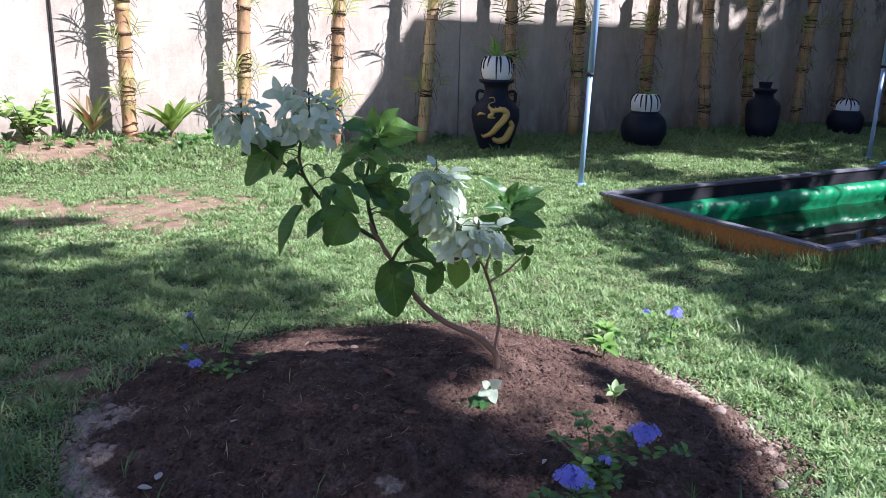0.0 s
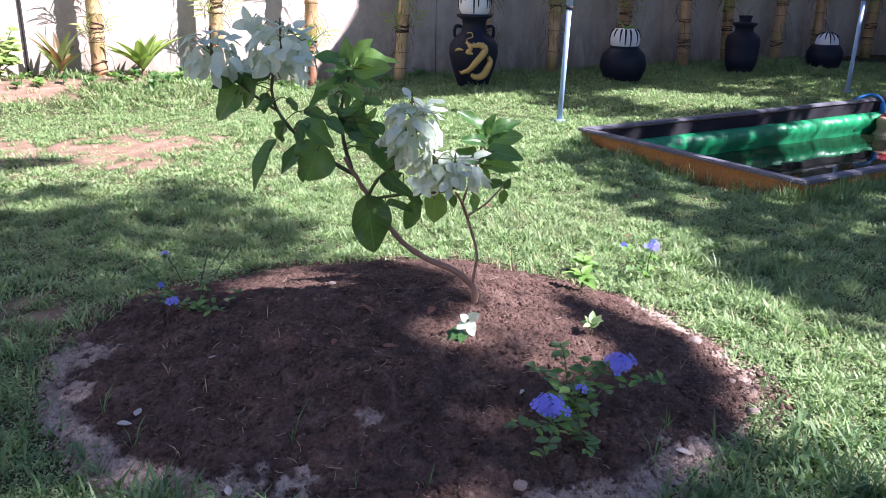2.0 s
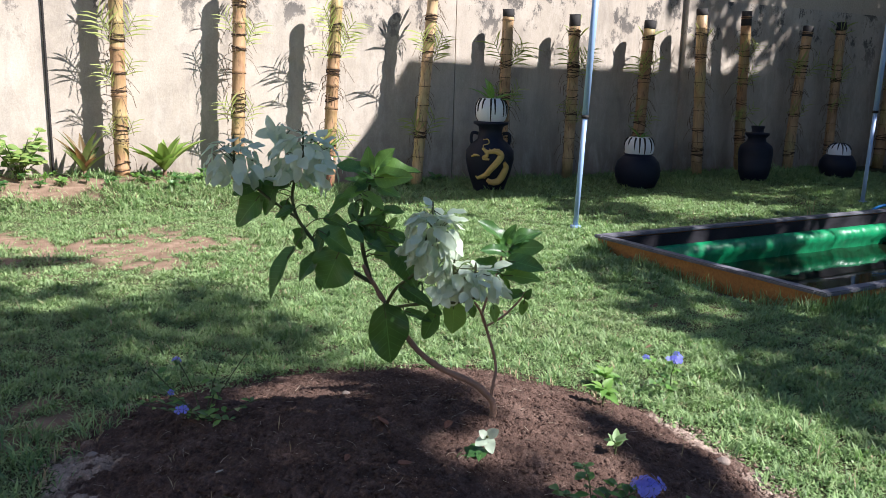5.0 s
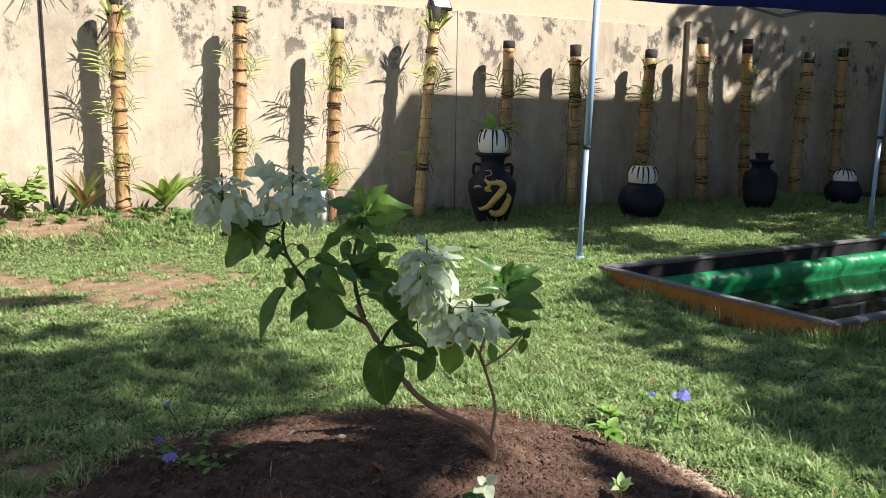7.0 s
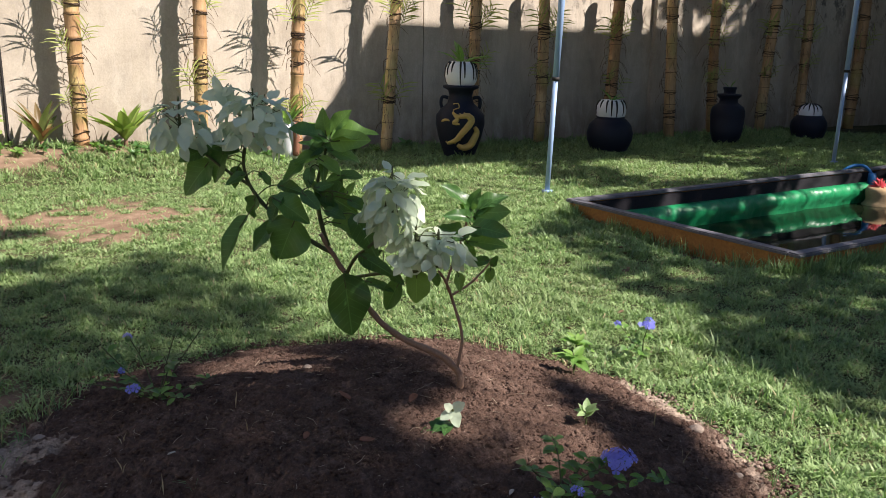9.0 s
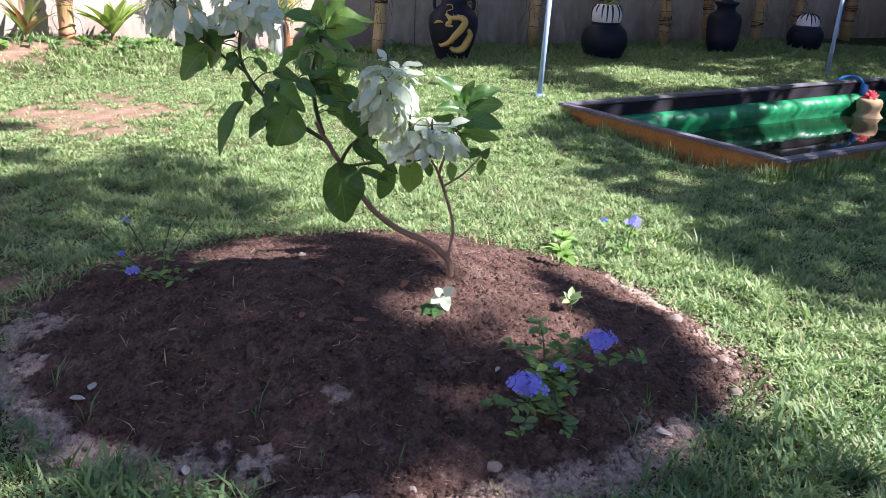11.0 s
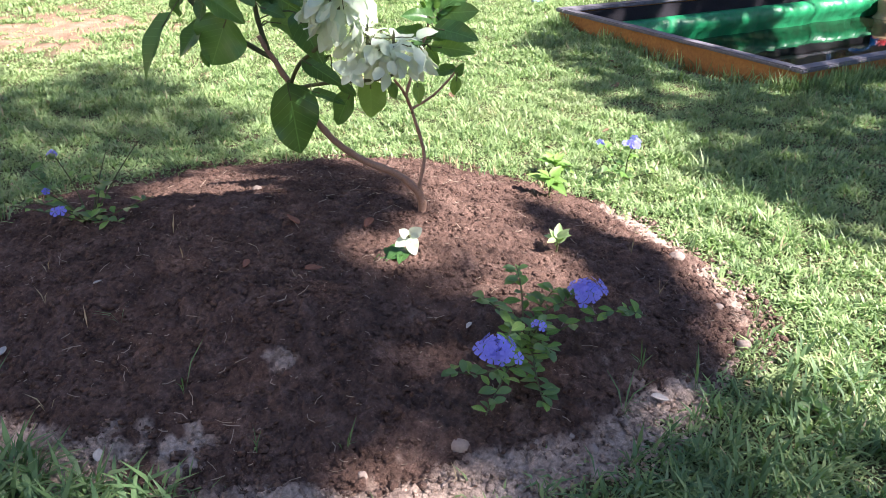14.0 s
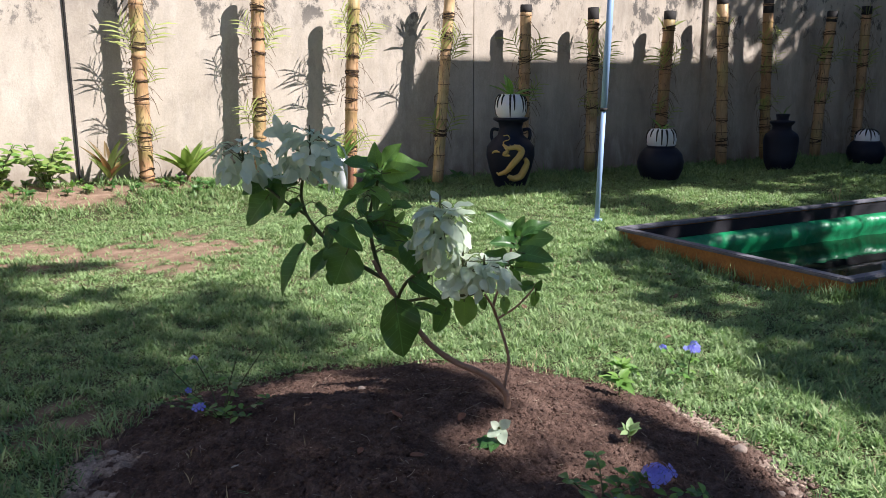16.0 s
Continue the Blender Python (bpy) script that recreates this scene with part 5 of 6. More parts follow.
# ---- blue-flowered plants ----
def flower_mesh():
    """A flat five-petalled flower, face up."""
    V, F = [(0, 0, 0)], []
    for k in range(5):
        a = 2 * math.pi * k / 5
        for r, o, z in ((0.45, -0.45, 0.05), (0.95, -0.50, 0.04), (1.12, 0.0, -0.02), (0.95, 0.50, 0.04), (0.45, 0.45, 0.05)):
            V.append((r * math.cos(a + o), r * math.sin(a + o), z))
        b = 1 + 5 * k
        F += [(0, b, b + 4, b + 4), (b, b + 1, b + 3, b + 4), (b + 1, b + 2, b + 3, b + 3)]
    V, T = np.array(V), []
    for f in F:
        q = list(dict.fromkeys(f))
        T += [(q[0], q[i], q[i + 1]) for i in range(1, len(q) - 1)]
    me = np_mesh("flower", V, np.array(T))
    me.materials.append(M_BLUE)
    return me


FLOWER = flower_mesh()
SMALL_LEAF = [leaf_mesh("small_leaf", M_LEAF2, w, 0.14, 0.25, 0.06, 7, 0.55, 0, 0.8) for w in (0.46, 0.54)]
SMALL_LIGHT = [leaf_mesh("small_light_leaf", M_YOUNG, w, 0.14, 0.25, 0.06, 7, 0.55, 0, 0.8) for w in (0.44, 0.52)]


def blue_plant(label, at, stems, heads, leaf_size, leaf_step, seed, light=0.15):
    """Thin arching stems with small leaves; blue flower heads as (stem, count, radius)."""
    rng = random.Random(seed)
    ob = thing("blue_flower_plant", at, label, "plant", "blue-flowered plants")
    made = []
    for pts in stems:
        path = smooth_path(pts, 6)
        bm = bmesh.new()
        n = len(path)
        tube(bm, path, [0.0022 - 0.0010 * i / n for i in range(n)], 5)
        st = part("stem", bm, M_TWIG, ob)
        made.append((st, path))
        s, k = 0.0, 0
        for p, q in zip(path, path[1:]):
            s += (q - p).length
            if s > leaf_step:
                s = 0
                for side in range(rng.choice((1, 2, 2))):
                    a = rng.uniform(0, 2 * math.pi)
                    d = Vector((math.cos(a), math.sin(a), rng.uniform(-0.1, 0.75)))
                    m = (SMALL_LIGHT if rng.random() < light else SMALL_LEAF)[rng.randrange(2)]
                    put_leaf("leaf", m, q, d, Vector((rng.uniform(-0.4, 0.4), -0.4, 1)), leaf_size * rng.uniform(0.6, 1.25), st)
    for i, count, radius in heads:
        st, path = made[i]
        c = path[-1]
        bm = bmesh.new()
        tube(bm, [c - Vector((0, 0, 0.015)), c], 0.002, 5)
        head = part("flower_head", bm, M_TWIG, st, "head of pale blue flowers")
        for k in range(count):
            el, az = math.asin(clamp(1 - 1.15 * (k + 0.5) / count, -1, 1)), k * 2.399963
            o = Vector((math.cos(el) * math.cos(az), math.cos(el) * math.sin(az), math.sin(el) * 0.62))
            p = c + o * radius * rng.uniform(0.45, 1.4)
            x = o.orthogonal().normalized()
            put_leaf("flower", FLOWER, p, x, o * 0.7 + Vector((rng.uniform(-0.5, 0.5), rng.uniform(-0.5, 0.3) - 0.2, 0.5)), rng.uniform(0.0085, 0.0125), head)
    return ob


def on_bed(x, y):
    return max(bed_height(x, y)[0], level(x, y))


bx, by = 2.02, 2.86
bz = on_bed(bx, by)
blue_plant("blue-flowered plant with two full heads and small leaves, in the bed", (bx, by, bz),
           [[(0, 0, 0), (-0.05, -0.03, 0.08), (-0.12, -0.10, 0.10), (-0.155, -0.13, 0.118)], [(0, 0, 0), (0.04, 0.0, 0.07), (0.09, -0.02, 0.10), (0.12, -0.03, 0.112)], [(0, 0, 0), (0.0, -0.03, 0.06), (-0.02, -0.06, 0.085), (-0.025, -0.07, 0.10)],
            [(0, 0, 0), (-0.08, -0.07, 0.04), (-0.16, -0.09, 0.05), (-0.22, -0.085, 0.075)], [(-0.08, -0.07, 0.04), (-0.15, -0.13, 0.04), (-0.20, -0.17, 0.03)], [(-0.02, -0.05, 0.03), (-0.06, -0.12, 0.03), (-0.08, -0.17, 0.015)],
            [(0, 0, 0), (0.10, -0.04, 0.06), (0.16, -0.08, 0.085), (0.21, -0.10, 0.07)], [(0, 0, 0), (0.03, 0.06, 0.09), (0.05, 0.11, 0.12)], [(0, 0, 0), (-0.04, 0.02, 0.08), (-0.09, 0.02, 0.13)], [(0, 0, 0), (0.05, 0.03, 0.06), (0.09, 0.03, 0.10)], [(0, 0, 0), (-0.02, -0.08, 0.06), (-0.05, -0.14, 0.09)]],
           [(0, 34, 0.028), (1, 34, 0.029), (2, 4, 0.009)], 0.031, 0.008, 4, 0.35)
lx, ly = 1.40, 3.85
blue_plant("sparse straggling plant with a few pale blue flowers, in the bed", (lx, ly, on_bed(lx, ly)),
           [[(0, 0, 0), (-0.04, -0.03, 0.05), (-0.07, -0.07, 0.075)], [(0, 0, 0), (0.07, 0.03, 0.09), (0.14, 0.05, 0.17)], [(0, 0, 0), (0.08, -0.06, 0.05), (0.14, -0.09, 0.08)], [(0, 0, 0), (-0.07, 0.06, 0.08), (-0.12, 0.10, 0.14)], [(0, 0, 0), (-0.02, 0.06, 0.09), (-0.05, 0.10, 0.16)],
            [(0, 0, 0), (-0.10, 0.0, 0.05), (-0.17, 0.03, 0.07)], [(0, 0, 0), (0.04, -0.08, 0.03), (0.06, -0.12, 0.035)], [(0, 0, 0), (0.04, 0.05, 0.09), (0.07, 0.08, 0.15)], [(0, 0, 0), (-0.05, 0.01, 0.06), (-0.09, 0.0, 0.10)], [(0, 0, 0), (0.02, -0.04, 0.04), (-0.02, -0.10, 0.05)],
            [(0, 0, 0), (0.03, 0.0, 0.08), (0.02, -0.02, 0.13)], [(0, 0, 0), (-0.08, 0.06, 0.04), (-0.15, 0.09, 0.05)]],
           [(0, 5, 0.013), (4, 3, 0.008), (8, 2, 0.006)], 0.031, 0.030, 6, 0.4)
fx, fy = 2.96, 3.62
blue_plant("small plant with one pale blue flower head, in the lawn", (fx, fy, level(fx, fy)),
           [[(0, 0, 0), (-0.01, -0.01, 0.07), (0.0, -0.02, 0.125)], [(0, 0, 0), (-0.05, 0.02, 0.08), (-0.09, 0.03, 0.13)], [(0, 0, 0), (0.04, -0.05, 0.03), (0.06, -0.08, 0.04)], [(0, 0, 0), (-0.06, -0.05, 0.04), (-0.10, -0.08, 0.04)], [(0, 0, 0), (-0.07, 0.0, 0.04), (-0.13, -0.02, 0.05)], [(0, 0, 0), (0.01, 0.05, 0.04), (0.0, 0.09, 0.05)]], [(0, 14, 0.026), (1, 2, 0.008), (0, 3, 0.03)], 0.033, 0.018, 7, 0.6)


PALE = leaf_mesh("pale_leaf", leafy("pale_leaf", (0.20, 0.34, 0.11), (0.42, 0.55, 0.26), 0.5, 0.3), 0.5, 0.14, 0.2, 0.06)


def sprig(label, at, count, size, seed, spread=(0.2, 1.1), young=True, height=0.06):
    rng = random.Random(seed)
    ob = thing("seedling", at, label, "plant")
    bm = bmesh.new()
    tube(bm, smooth_path([(0, 0, -0.005), (0.004, 0, height * 0.5), (0, 0.003, height)], 4), 0.003, 6)
    part("stem", bm, M_TWIG, ob)
    for k in range(count):
        a, el = k * 2.4 + rng.uniform(-0.3, 0.3), rng.uniform(*spread)
        d = Vector((math.cos(a) * math.cos(el), math.sin(a) * math.cos(el), math.sin(el)))
        m = PALE if young == "pale" else (LEAF_LIGHT if young else LEAF)[rng.randrange(2)]
        put_leaf("leaf", m, Vector((0, 0, height * rng.uniform(0.5, 1.0))), d, Vector((rng.uniform(-0.2, 0.2), -0.4, 1)), size * rng.uniform(0.7, 1.2), ob)
    return ob


sprig("pale green seedling with a leaf rosette, in the bed", (2.316, 3.151, on_bed(2.316, 3.151)), 9, 0.040, 3, (0.2, 1.2), "pale", 0.045)
sprig("light green leafy cutting at the edge of the bed", (2.60, 3.55, on_bed(2.60, 3.55)), 14, 0.062, 5, (-0.1, 0.9), True, 0.07)
sprig("low green leafy weed among the lawn grass", (2.78, 3.75, level(2.78, 3.75)), 12, 0.055, 6, (0.0, 0.8), True, 0.05)
sprig("low green weed beside the bed", (2.42, 2.50, level(2.42, 2.50)), 10, 0.04, 9, (0.0, 0.9), False, 0.03)


def white_flower():
    x, y = 1.975, 3.245
    z = on_bed(x, y)
    ob = thing("white_bract_cutting", (x, y, z), "low cutting with four white bracts and two green leaves", "plant", turn=-28)
    bm = bmesh.new()
    tube(bm, smooth_path([(0, 0, -0.01), (0.005, -0.01, 0.03), (0.0, -0.02, 0.052)], 4), 0.0028, 6)
    part("stem", bm, M_TWIG, ob)
    c = Vector((0.0, -0.02, 0.052))
    for ang, l in ((40, 0.040), (140, 0.032), (215, 0.038), (290, 0.044)):
        t = radians(ang)
        put_leaf("bract", BRACT[2], c, Vector((math.cos(t), -0.25, math.sin(t))), Vector((0, -1, 0.55)), l, ob, "white bract")
    bm = bmesh.new()
    bmesh.ops.create_icosphere(bm, subdivisions=1, radius=0.004, matrix=Matrix.Translation(c + Vector((0, -0.004, 0.002))))
    part("centre", bm, M_TWIG, ob)
    for d, l in (((-0.9, -0.4, 0.02), 0.075), ((-0.25, -0.9, 0.05), 0.06), ((-0.7, -0.8, 0.1), 0.065)):
        put_leaf("leaf", LEAF[0], Vector((-0.005, -0.005, 0.015)), Vector(d), Vector((0, -0.3, 1)), l, ob)


white_flower()


# ---- stones, fallen leaves, sprouts on the bed ----
def stone(at, size, seed, label="pale rounded stone half sunk in the soil"):
    rng = random.Random(seed)
    bm = bmesh.new()
    bmesh.ops.create_icosphere(bm, subdivisions=3, radius=1)
    for v in bm.verts:
        v.co *= 1 + 0.16 * noise.noise(v.co * 1.3 + Vector((seed, 0, 0))) + 0.04 * noise.noise(v.co * 4)
        v.co = Vector((v.co.x * size[0], v.co.y * size[1], v.co.z * size[2]))
    ob = part("stone", bm, M_STONE, None)
    z = on_bed(at[0], at[1])
    ob.matrix_basis = pose(at[0], at[1], z + size[2] * 0.45, rng.uniform(-10, 10), rng.uniform(-10, 10), rng.uniform(0, 180))
    return tagged(ob, label, "stone", "stones on the soil bed")


for k, (x, y, s) in enumerate(((2.652, 3.084, 0.018), (1.787, 2.711, 0.015), (1.816, 3.804, 0.013), (2.001, 2.62, 0.010), (1.98, 2.66, 0.008), (1.19, 2.98, 0.018), (1.36, 2.90, 0.012), (1.10, 3.86, 0.016),
                               (2.50, 2.73, 0.015), (2.72, 3.02, 0.010), (2.56, 2.86, 0.012), (1.62, 2.74, 0.009))):
    stone((x, y), (s * 1.15, s, s * 0.75), k + 1)


def fallen_leaf(at, size, seed, mat, label, curl=0.5):
    rng = random.Random(seed)
    V, F = [], []
    n = 9
    for i in range(n + 1):
        t = i / n
        wv = 0.24 * math.sin(math.pi * t ** 0.8) ** 0.8 if 0 < t < 1 else 0.01
        for s in (-1, -0.5, 0, 0.5, 1):
            V.append((s * wv, t - 0.5, curl * (s * s * wv * 0.9 + 0.5 * (t - 0.5) ** 2) + 0.03 * noise.noise((s * 2, t * 4, seed))))
    for i in range(n):
        for j in range(4):
            a = i * 5 + j
            F.append((a, a + 1, a + 6, a + 5))
    me = np_mesh("fallen_leaf", np.array(V), np.array(F), True)
    ob = link_part("fallen_leaf", me, mat, None)
    mod = ob.modifiers.new("thick", "SOLIDIFY")
    mod.thickness = 0.02
    ob.matrix_basis = pose(at[0], at[1], on_bed(*at) + 0.012, rng.uniform(-15, 15), rng.uniform(-15, 15), rng.uniform(0, 360)) @ Matrix.Diagonal((size, size, size, 1))
    return tagged(ob, label, "leaf", "fallen leaves on the bed")


for x, y, s, k in ((1.751, 3.255, 0.042, 1), (1.80, 3.50, 0.045, 2), (1.96, 3.42, 0.045, 3), (1.63, 3.33, 0.03, 4)):
    fallen_leaf((x, y), s, k, M_DRYLEAF, "reddish brown dry leaf fallen on the soil", 0.6)
for x, y, s, k in ((1.15, 3.36, 0.036, 11), (1.115, 3.34, 0.034, 12), (2.194, 2.663, 0.036, 14), (1.35, 3.45, 0.02, 15), (1.257, 2.99, 0.034, 17), (1.95, 2.95, 0.02, 18)):
    fallen_leaf((x, y), s, k, M_PALELEAF, "bleached curled leaf lying on the soil", 0.9)


def bed_litter():
    """Thin straw and root bits over the bed."""
    rng = np.random.default_rng(31)
    bm = bmesh.new()
    for k in range(620):
        a, q = rng.uniform(0, 2 * math.pi), math.sqrt(rng.uniform(0, 1)) * 0.98
        r = bed_radius(a) * q
        x, y = BED[0] + r * math.cos(a), BED[1] + r * math.sin(a)
        z = bed_height(x, y)[0] + 0.012
        t, l = rng.uniform(0, 2 * math.pi), 0.005 + 0.032 * rng.uniform(0, 1) ** 3
        d = Vector((math.cos(t), math.sin(t), rng.uniform(-0.15, 0.35))) * l
        side = Vector((-d.y, d.x, 0)) * rng.uniform(-0.2, 0.2)
        tube(bm, [Vector((x, y, z)), Vector((x, y, z)) + d * 0.5 + side, Vector((x, y, z)) + d], rng.uniform(0.0004, 0.001), 4, False)
    tagged(part("straw_litter", bm, M_LITTER, None), "thin straw and root bits scattered over the soil", "litter", kind="stuff")


bed_litter()


def sprout(at, count, length, seed, mat=M_WEED):
    rng = np.random.default_rng(seed)
    P = np.repeat(np.array([[0, 0, 0.0]]), count, axis=0) + rng.normal(0, 0.004, (count, 3)) * (1, 1, 0)
    me = blades("grass_sprout", P, length * rng.uniform(0.5, 1.1, count), np.full(count, 0.0035), rng.uniform(0.05, 0.8, count), rng.uniform(0, 2 * math.pi, count), mat)
    ob = link_part("grass_sprout", me, None, None)
    ob.location = (at[0], at[1], on_bed(*at))
    return tagged(ob, "thin grass sprout in the soil", "grass", "grass sprouts in the bed")


SPROUTS = np.random.default_rng(77)
for x, y, n, l in ((1.42, 3.05, 3, 0.13), (1.27, 3.62, 3, 0.05), (1.36, 3.30, 4, 0.07), (1.30, 3.34, 2, 0.06), (1.20, 3.15, 3, 0.09), (1.48, 2.86, 5, 0.07), (1.62, 2.80, 5, 0.06), (2.10, 2.66, 6, 0.10), (2.22, 2.74, 6, 0.08), (2.29, 2.66, 5, 0.10), (2.44, 2.93, 3, 0.06),
                   (2.53, 3.12, 3, 0.06), (2.71, 3.10, 5, 0.09), (2.55, 3.45, 2, 0.10), (1.25, 3.48, 2, 0.07), (1.55, 3.62, 2, 0.05), (1.12, 3.25, 6, 0.09), (1.08, 3.42, 5, 0.10), (1.53, 3.45, 2, 0.05), (2.05, 2.95, 2, 0.05), (1.33, 2.83, 6, 0.09), (1.75, 2.66, 3, 0.05), (2.62, 2.80, 5, 0.08)):
    sprout((x, y), n, l, int(x * 1000 + y * 77), M_WEED if (n > 3 or l > 0.1) else M_STRAW)
for k in range(40):
    a = SPROUTS.uniform(0.3, 2.9)
    r = bed_radius(a) * SPROUTS.uniform(0.93, 1.0)
    sprout((BED[0] + r * math.cos(a), BED[1] + r * math.sin(a)), 4, 0.06, 500 + k, M_STRAW if k % 3 else M_WEED)


def dry_stalks(at, count, length, seed):
    rng = np.random.default_rng(seed)
    me = blades("dry_stalk", np.zeros((count, 3)) + rng.normal(0, 0.02, (count, 3)) * (1, 1, 0), length * rng.uniform(0.7, 1.1, count), np.full(count, 0.006), rng.uniform(0.1, 0.45, count), rng.uniform(2.5, 4.2, count), M_STRAW)
    ob = link_part("dry_stalk", me, None, None)
    ob.location = (at[0], at[1], level(*at))
    tagged(ob, "pale dry grass stalks beside the pond rim", "grass")


dry_stalks((6.78, 6.08), 3, 0.26, 5)
for k, (x, y) in enumerate(((3.708, 5.31), (3.74, 5.36), (2.934, 4.659), (3.705, 4.515), (2.007, 4.772), (3.193, 6.817), (3.2, 4.0), (2.9, 3.95), (3.66, 4.48), (2.05, 4.80), (3.9, 4.75), (3.95, 4.85))):
    fallen_leaf((x, y), 0.034 + 0.006 * (k % 3), 60 + k, M_THATCH, "small dry brown leaf lying in the lawn grass", 0.7)


# ---- plants at the foot of the wall ----
M_LIME_SMALL = leafy("lime_small_leaf", (0.14, 0.23, 0.05), (0.34, 0.42, 0.12), 0.5, 0.3)
LIME_LEAF = [leaf_mesh("lime_leaf", M_LIME_SMALL, w, 0.1, 0.15, 0.05, 7, 0.9) for w in (0.6, 0.7)]


def wall_shrub(at, seed, scale=1.0):
    rng = random.Random(seed)
    ob = thing("low_shrub", at, "low shrub with round light green leaves before the wall", "shrub", "low shrubs by the wall")
    for k in range(12):
        a = 2.4 * k
        bm = bmesh.new()
        tip = Vector((math.cos(a) * 0.15, math.sin(a) * 0.13, rng.uniform(0.10, 0.34))) * scale
        path = smooth_path([(0, 0, 0), tip * 0.5 + Vector((0, 0, 0.03)), tip], 4)
        tube(bm, path, 0.004, 5)
        st = part("stem", bm, M_TWIG, ob)
        for j in range(15):
            p = path[rng.randrange(2, len(path))]
            az = rng.uniform(0, 2 * math.pi)
            d = Vector((math.cos(az), math.sin(az), rng.uniform(-0.2, 0.6)))
            put_leaf("leaf", (LIME_LEAF if rng.random() < 0.7 else LEAF_LIGHT)[rng.randrange(2)], p, d, Vector((rng.uniform(-0.4, 0.4), -0.5, 0.8)), 0.062 * scale * rng.uniform(0.7, 1.3), st)
    return ob


wall_shrub((1.09, 9.02, level(1.09, 9.02)), 1, 1.2)
wall_shrub((0.72, 9.08, level(0.72, 9.08)), 2, 1.1)


def rosette(name, at, count, length, width, mats, label, seed, spread=(0.5, 1.4)):
    ob = thing(name, at, label, "plant")
    bm = bmesh.new()
    tube(bm, [(0, 0, -0.02), (0, 0, 0.06)], [0.02, 0.014], 8)
    part("stem", bm, M_STEM, ob)
    for k, m in enumerate(mats):
        strap_leaves(ob, (0, 0, 0.04 + 0.02 * k), count, length * (1 - 0.12 * k), width, m, seed + k, spread)
    return ob


M_LIME = leafy("lime_leaf", (0.16, 0.26, 0.05), (0.34, 0.42, 0.10), 0.45, 0.3)
M_RED = leafy("red_leaf", (0.09, 0.055, 0.03), (0.24, 0.19, 0.07), 0.4, 0.3, (0.5, 0.2, 0.06))
M_OLIVE = leafy("olive_leaf", (0.08, 0.12, 0.035), (0.30, 0.32, 0.10), 0.4, 0.3)
rosette("cordyline", (1.58, 9.06, level(1.58, 9.06)), 9, 0.36, 0.19, (M_OLIVE, M_RED), "bronze and green strap-leaved plant at the foot of the wall", 4, (0.8, 1.5))
rosette("dracaena", (2.22, 9.05, level(2.22, 9.05)), 9, 0.38, 0.30, (M_LIME, M_LIME), "bright green broad strap-leaved plant at the foot of the wall", 8, (0.75, 1.45))


def potted():
    x, y = 3.60, 8.9
    ob = thing("potted_plant", (x, y, level(x, y)), "white and brown pot with a light green strap-leaved plant", "plant")
    bm = bmesh.new()
    spin(bm, [(0.07, 0), (0.09, 0.10), (0.10, 0.26), (0.105, 0.33), (0.09, 0.33), (0.08, 0.30)], 20)
    part("pot", bm, M_WHITE, ob)
    bm = bmesh.new()
    tube(bm, smooth_path([(0.03, -0.085, 0.05), (0.035, -0.10, 0.2), (0.02, -0.11, 0.34)], 4), 0.03, 8)
    part("root", bm, M_DRYLEAF, ob, "reddish brown fibre root")
    strap_leaves(ob, (0, 0, 0.3), 12, 0.30, 0.13, M_YOUNG, 3, (0.3, 1.3))


potted()
WEEDS = random.Random(12)
for k in range(22):
    x = WEEDS.uniform(0.7, 4.6)
    y = WEEDS.uniform(8.55, 9.2)
    sprig("low leafy weed at the foot of the wall", (x, y, level(x, y)), 12, WEEDS.uniform(0.035, 0.07), 80 + k, (0.0, 1.1), k % 3 == 0, WEEDS.uniform(0.03, 0.08))
for k, (x, y, s) in enumerate(((1.38, 8.78, 0.06), (1.75, 8.75, 0.06), (1.95, 8.85, 0.05), (2.35, 8.8, 0.06), (2.5, 8.95, 0.06), (0.95, 8.7, 0.06), (2.05, 8.72, 0.05), (4.95, 9.2, 0.09), (4.35, 9.15, 0.08))):
    sprig("low leafy weed at the foot of the wall", (x, y, level(x, y)), 14, s, 40 + k, (0.0, 1.0), k % 2 == 0, 0.05)


# ---- things at the pond ----
def fountain_pot():
    p = POND @ Vector((3.12, 1.42, -0.27))
    ob = thing("stone_planter", p, "tan stone planter with red flowers standing in the pond", "planter")
    bm = bmesh.new()
    spin(bm, [(0.105, 0), (0.12, 0.06), (0.12, 0.105), (0.10, 0.125), (0.088, 0.15), (0.098, 0.19), (0.10, 0.225), (0.085, 0.25), (0.07, 0.25)], 24)
    part("body", bm, M_TAN, ob)
    rng = random.Random(2)
    for k in range(44):
        a, el = rng.uniform(0, 6.28), rng.uniform(0.2, 1.5)
        d = Vector((math.cos(a) * math.cos(el), math.sin(a) * math.cos(el), math.sin(el)))
        put_leaf("petal", PETAL, Vector((0, 0, 0.245)) + d * 0.02, d, Vector((0, -1, 0.4)), rng.uniform(0.035, 0.065), ob)


M_TAN = plain("tan_stone", (0.30, 0.20, 0.10), (0.50, 0.36, 0.20), 14, 0.85, 0, 0.5)
M_PINK = leafy("red_petal", (0.45, 0.03, 0.05), (0.70, 0.12, 0.14), 0.6, 0.2, (0.8, 0.1, 0.1))
PETAL = leaf_mesh("petal", M_PINK, 0.3, 0.1, 0.3, 0, 5)
fountain_pot()


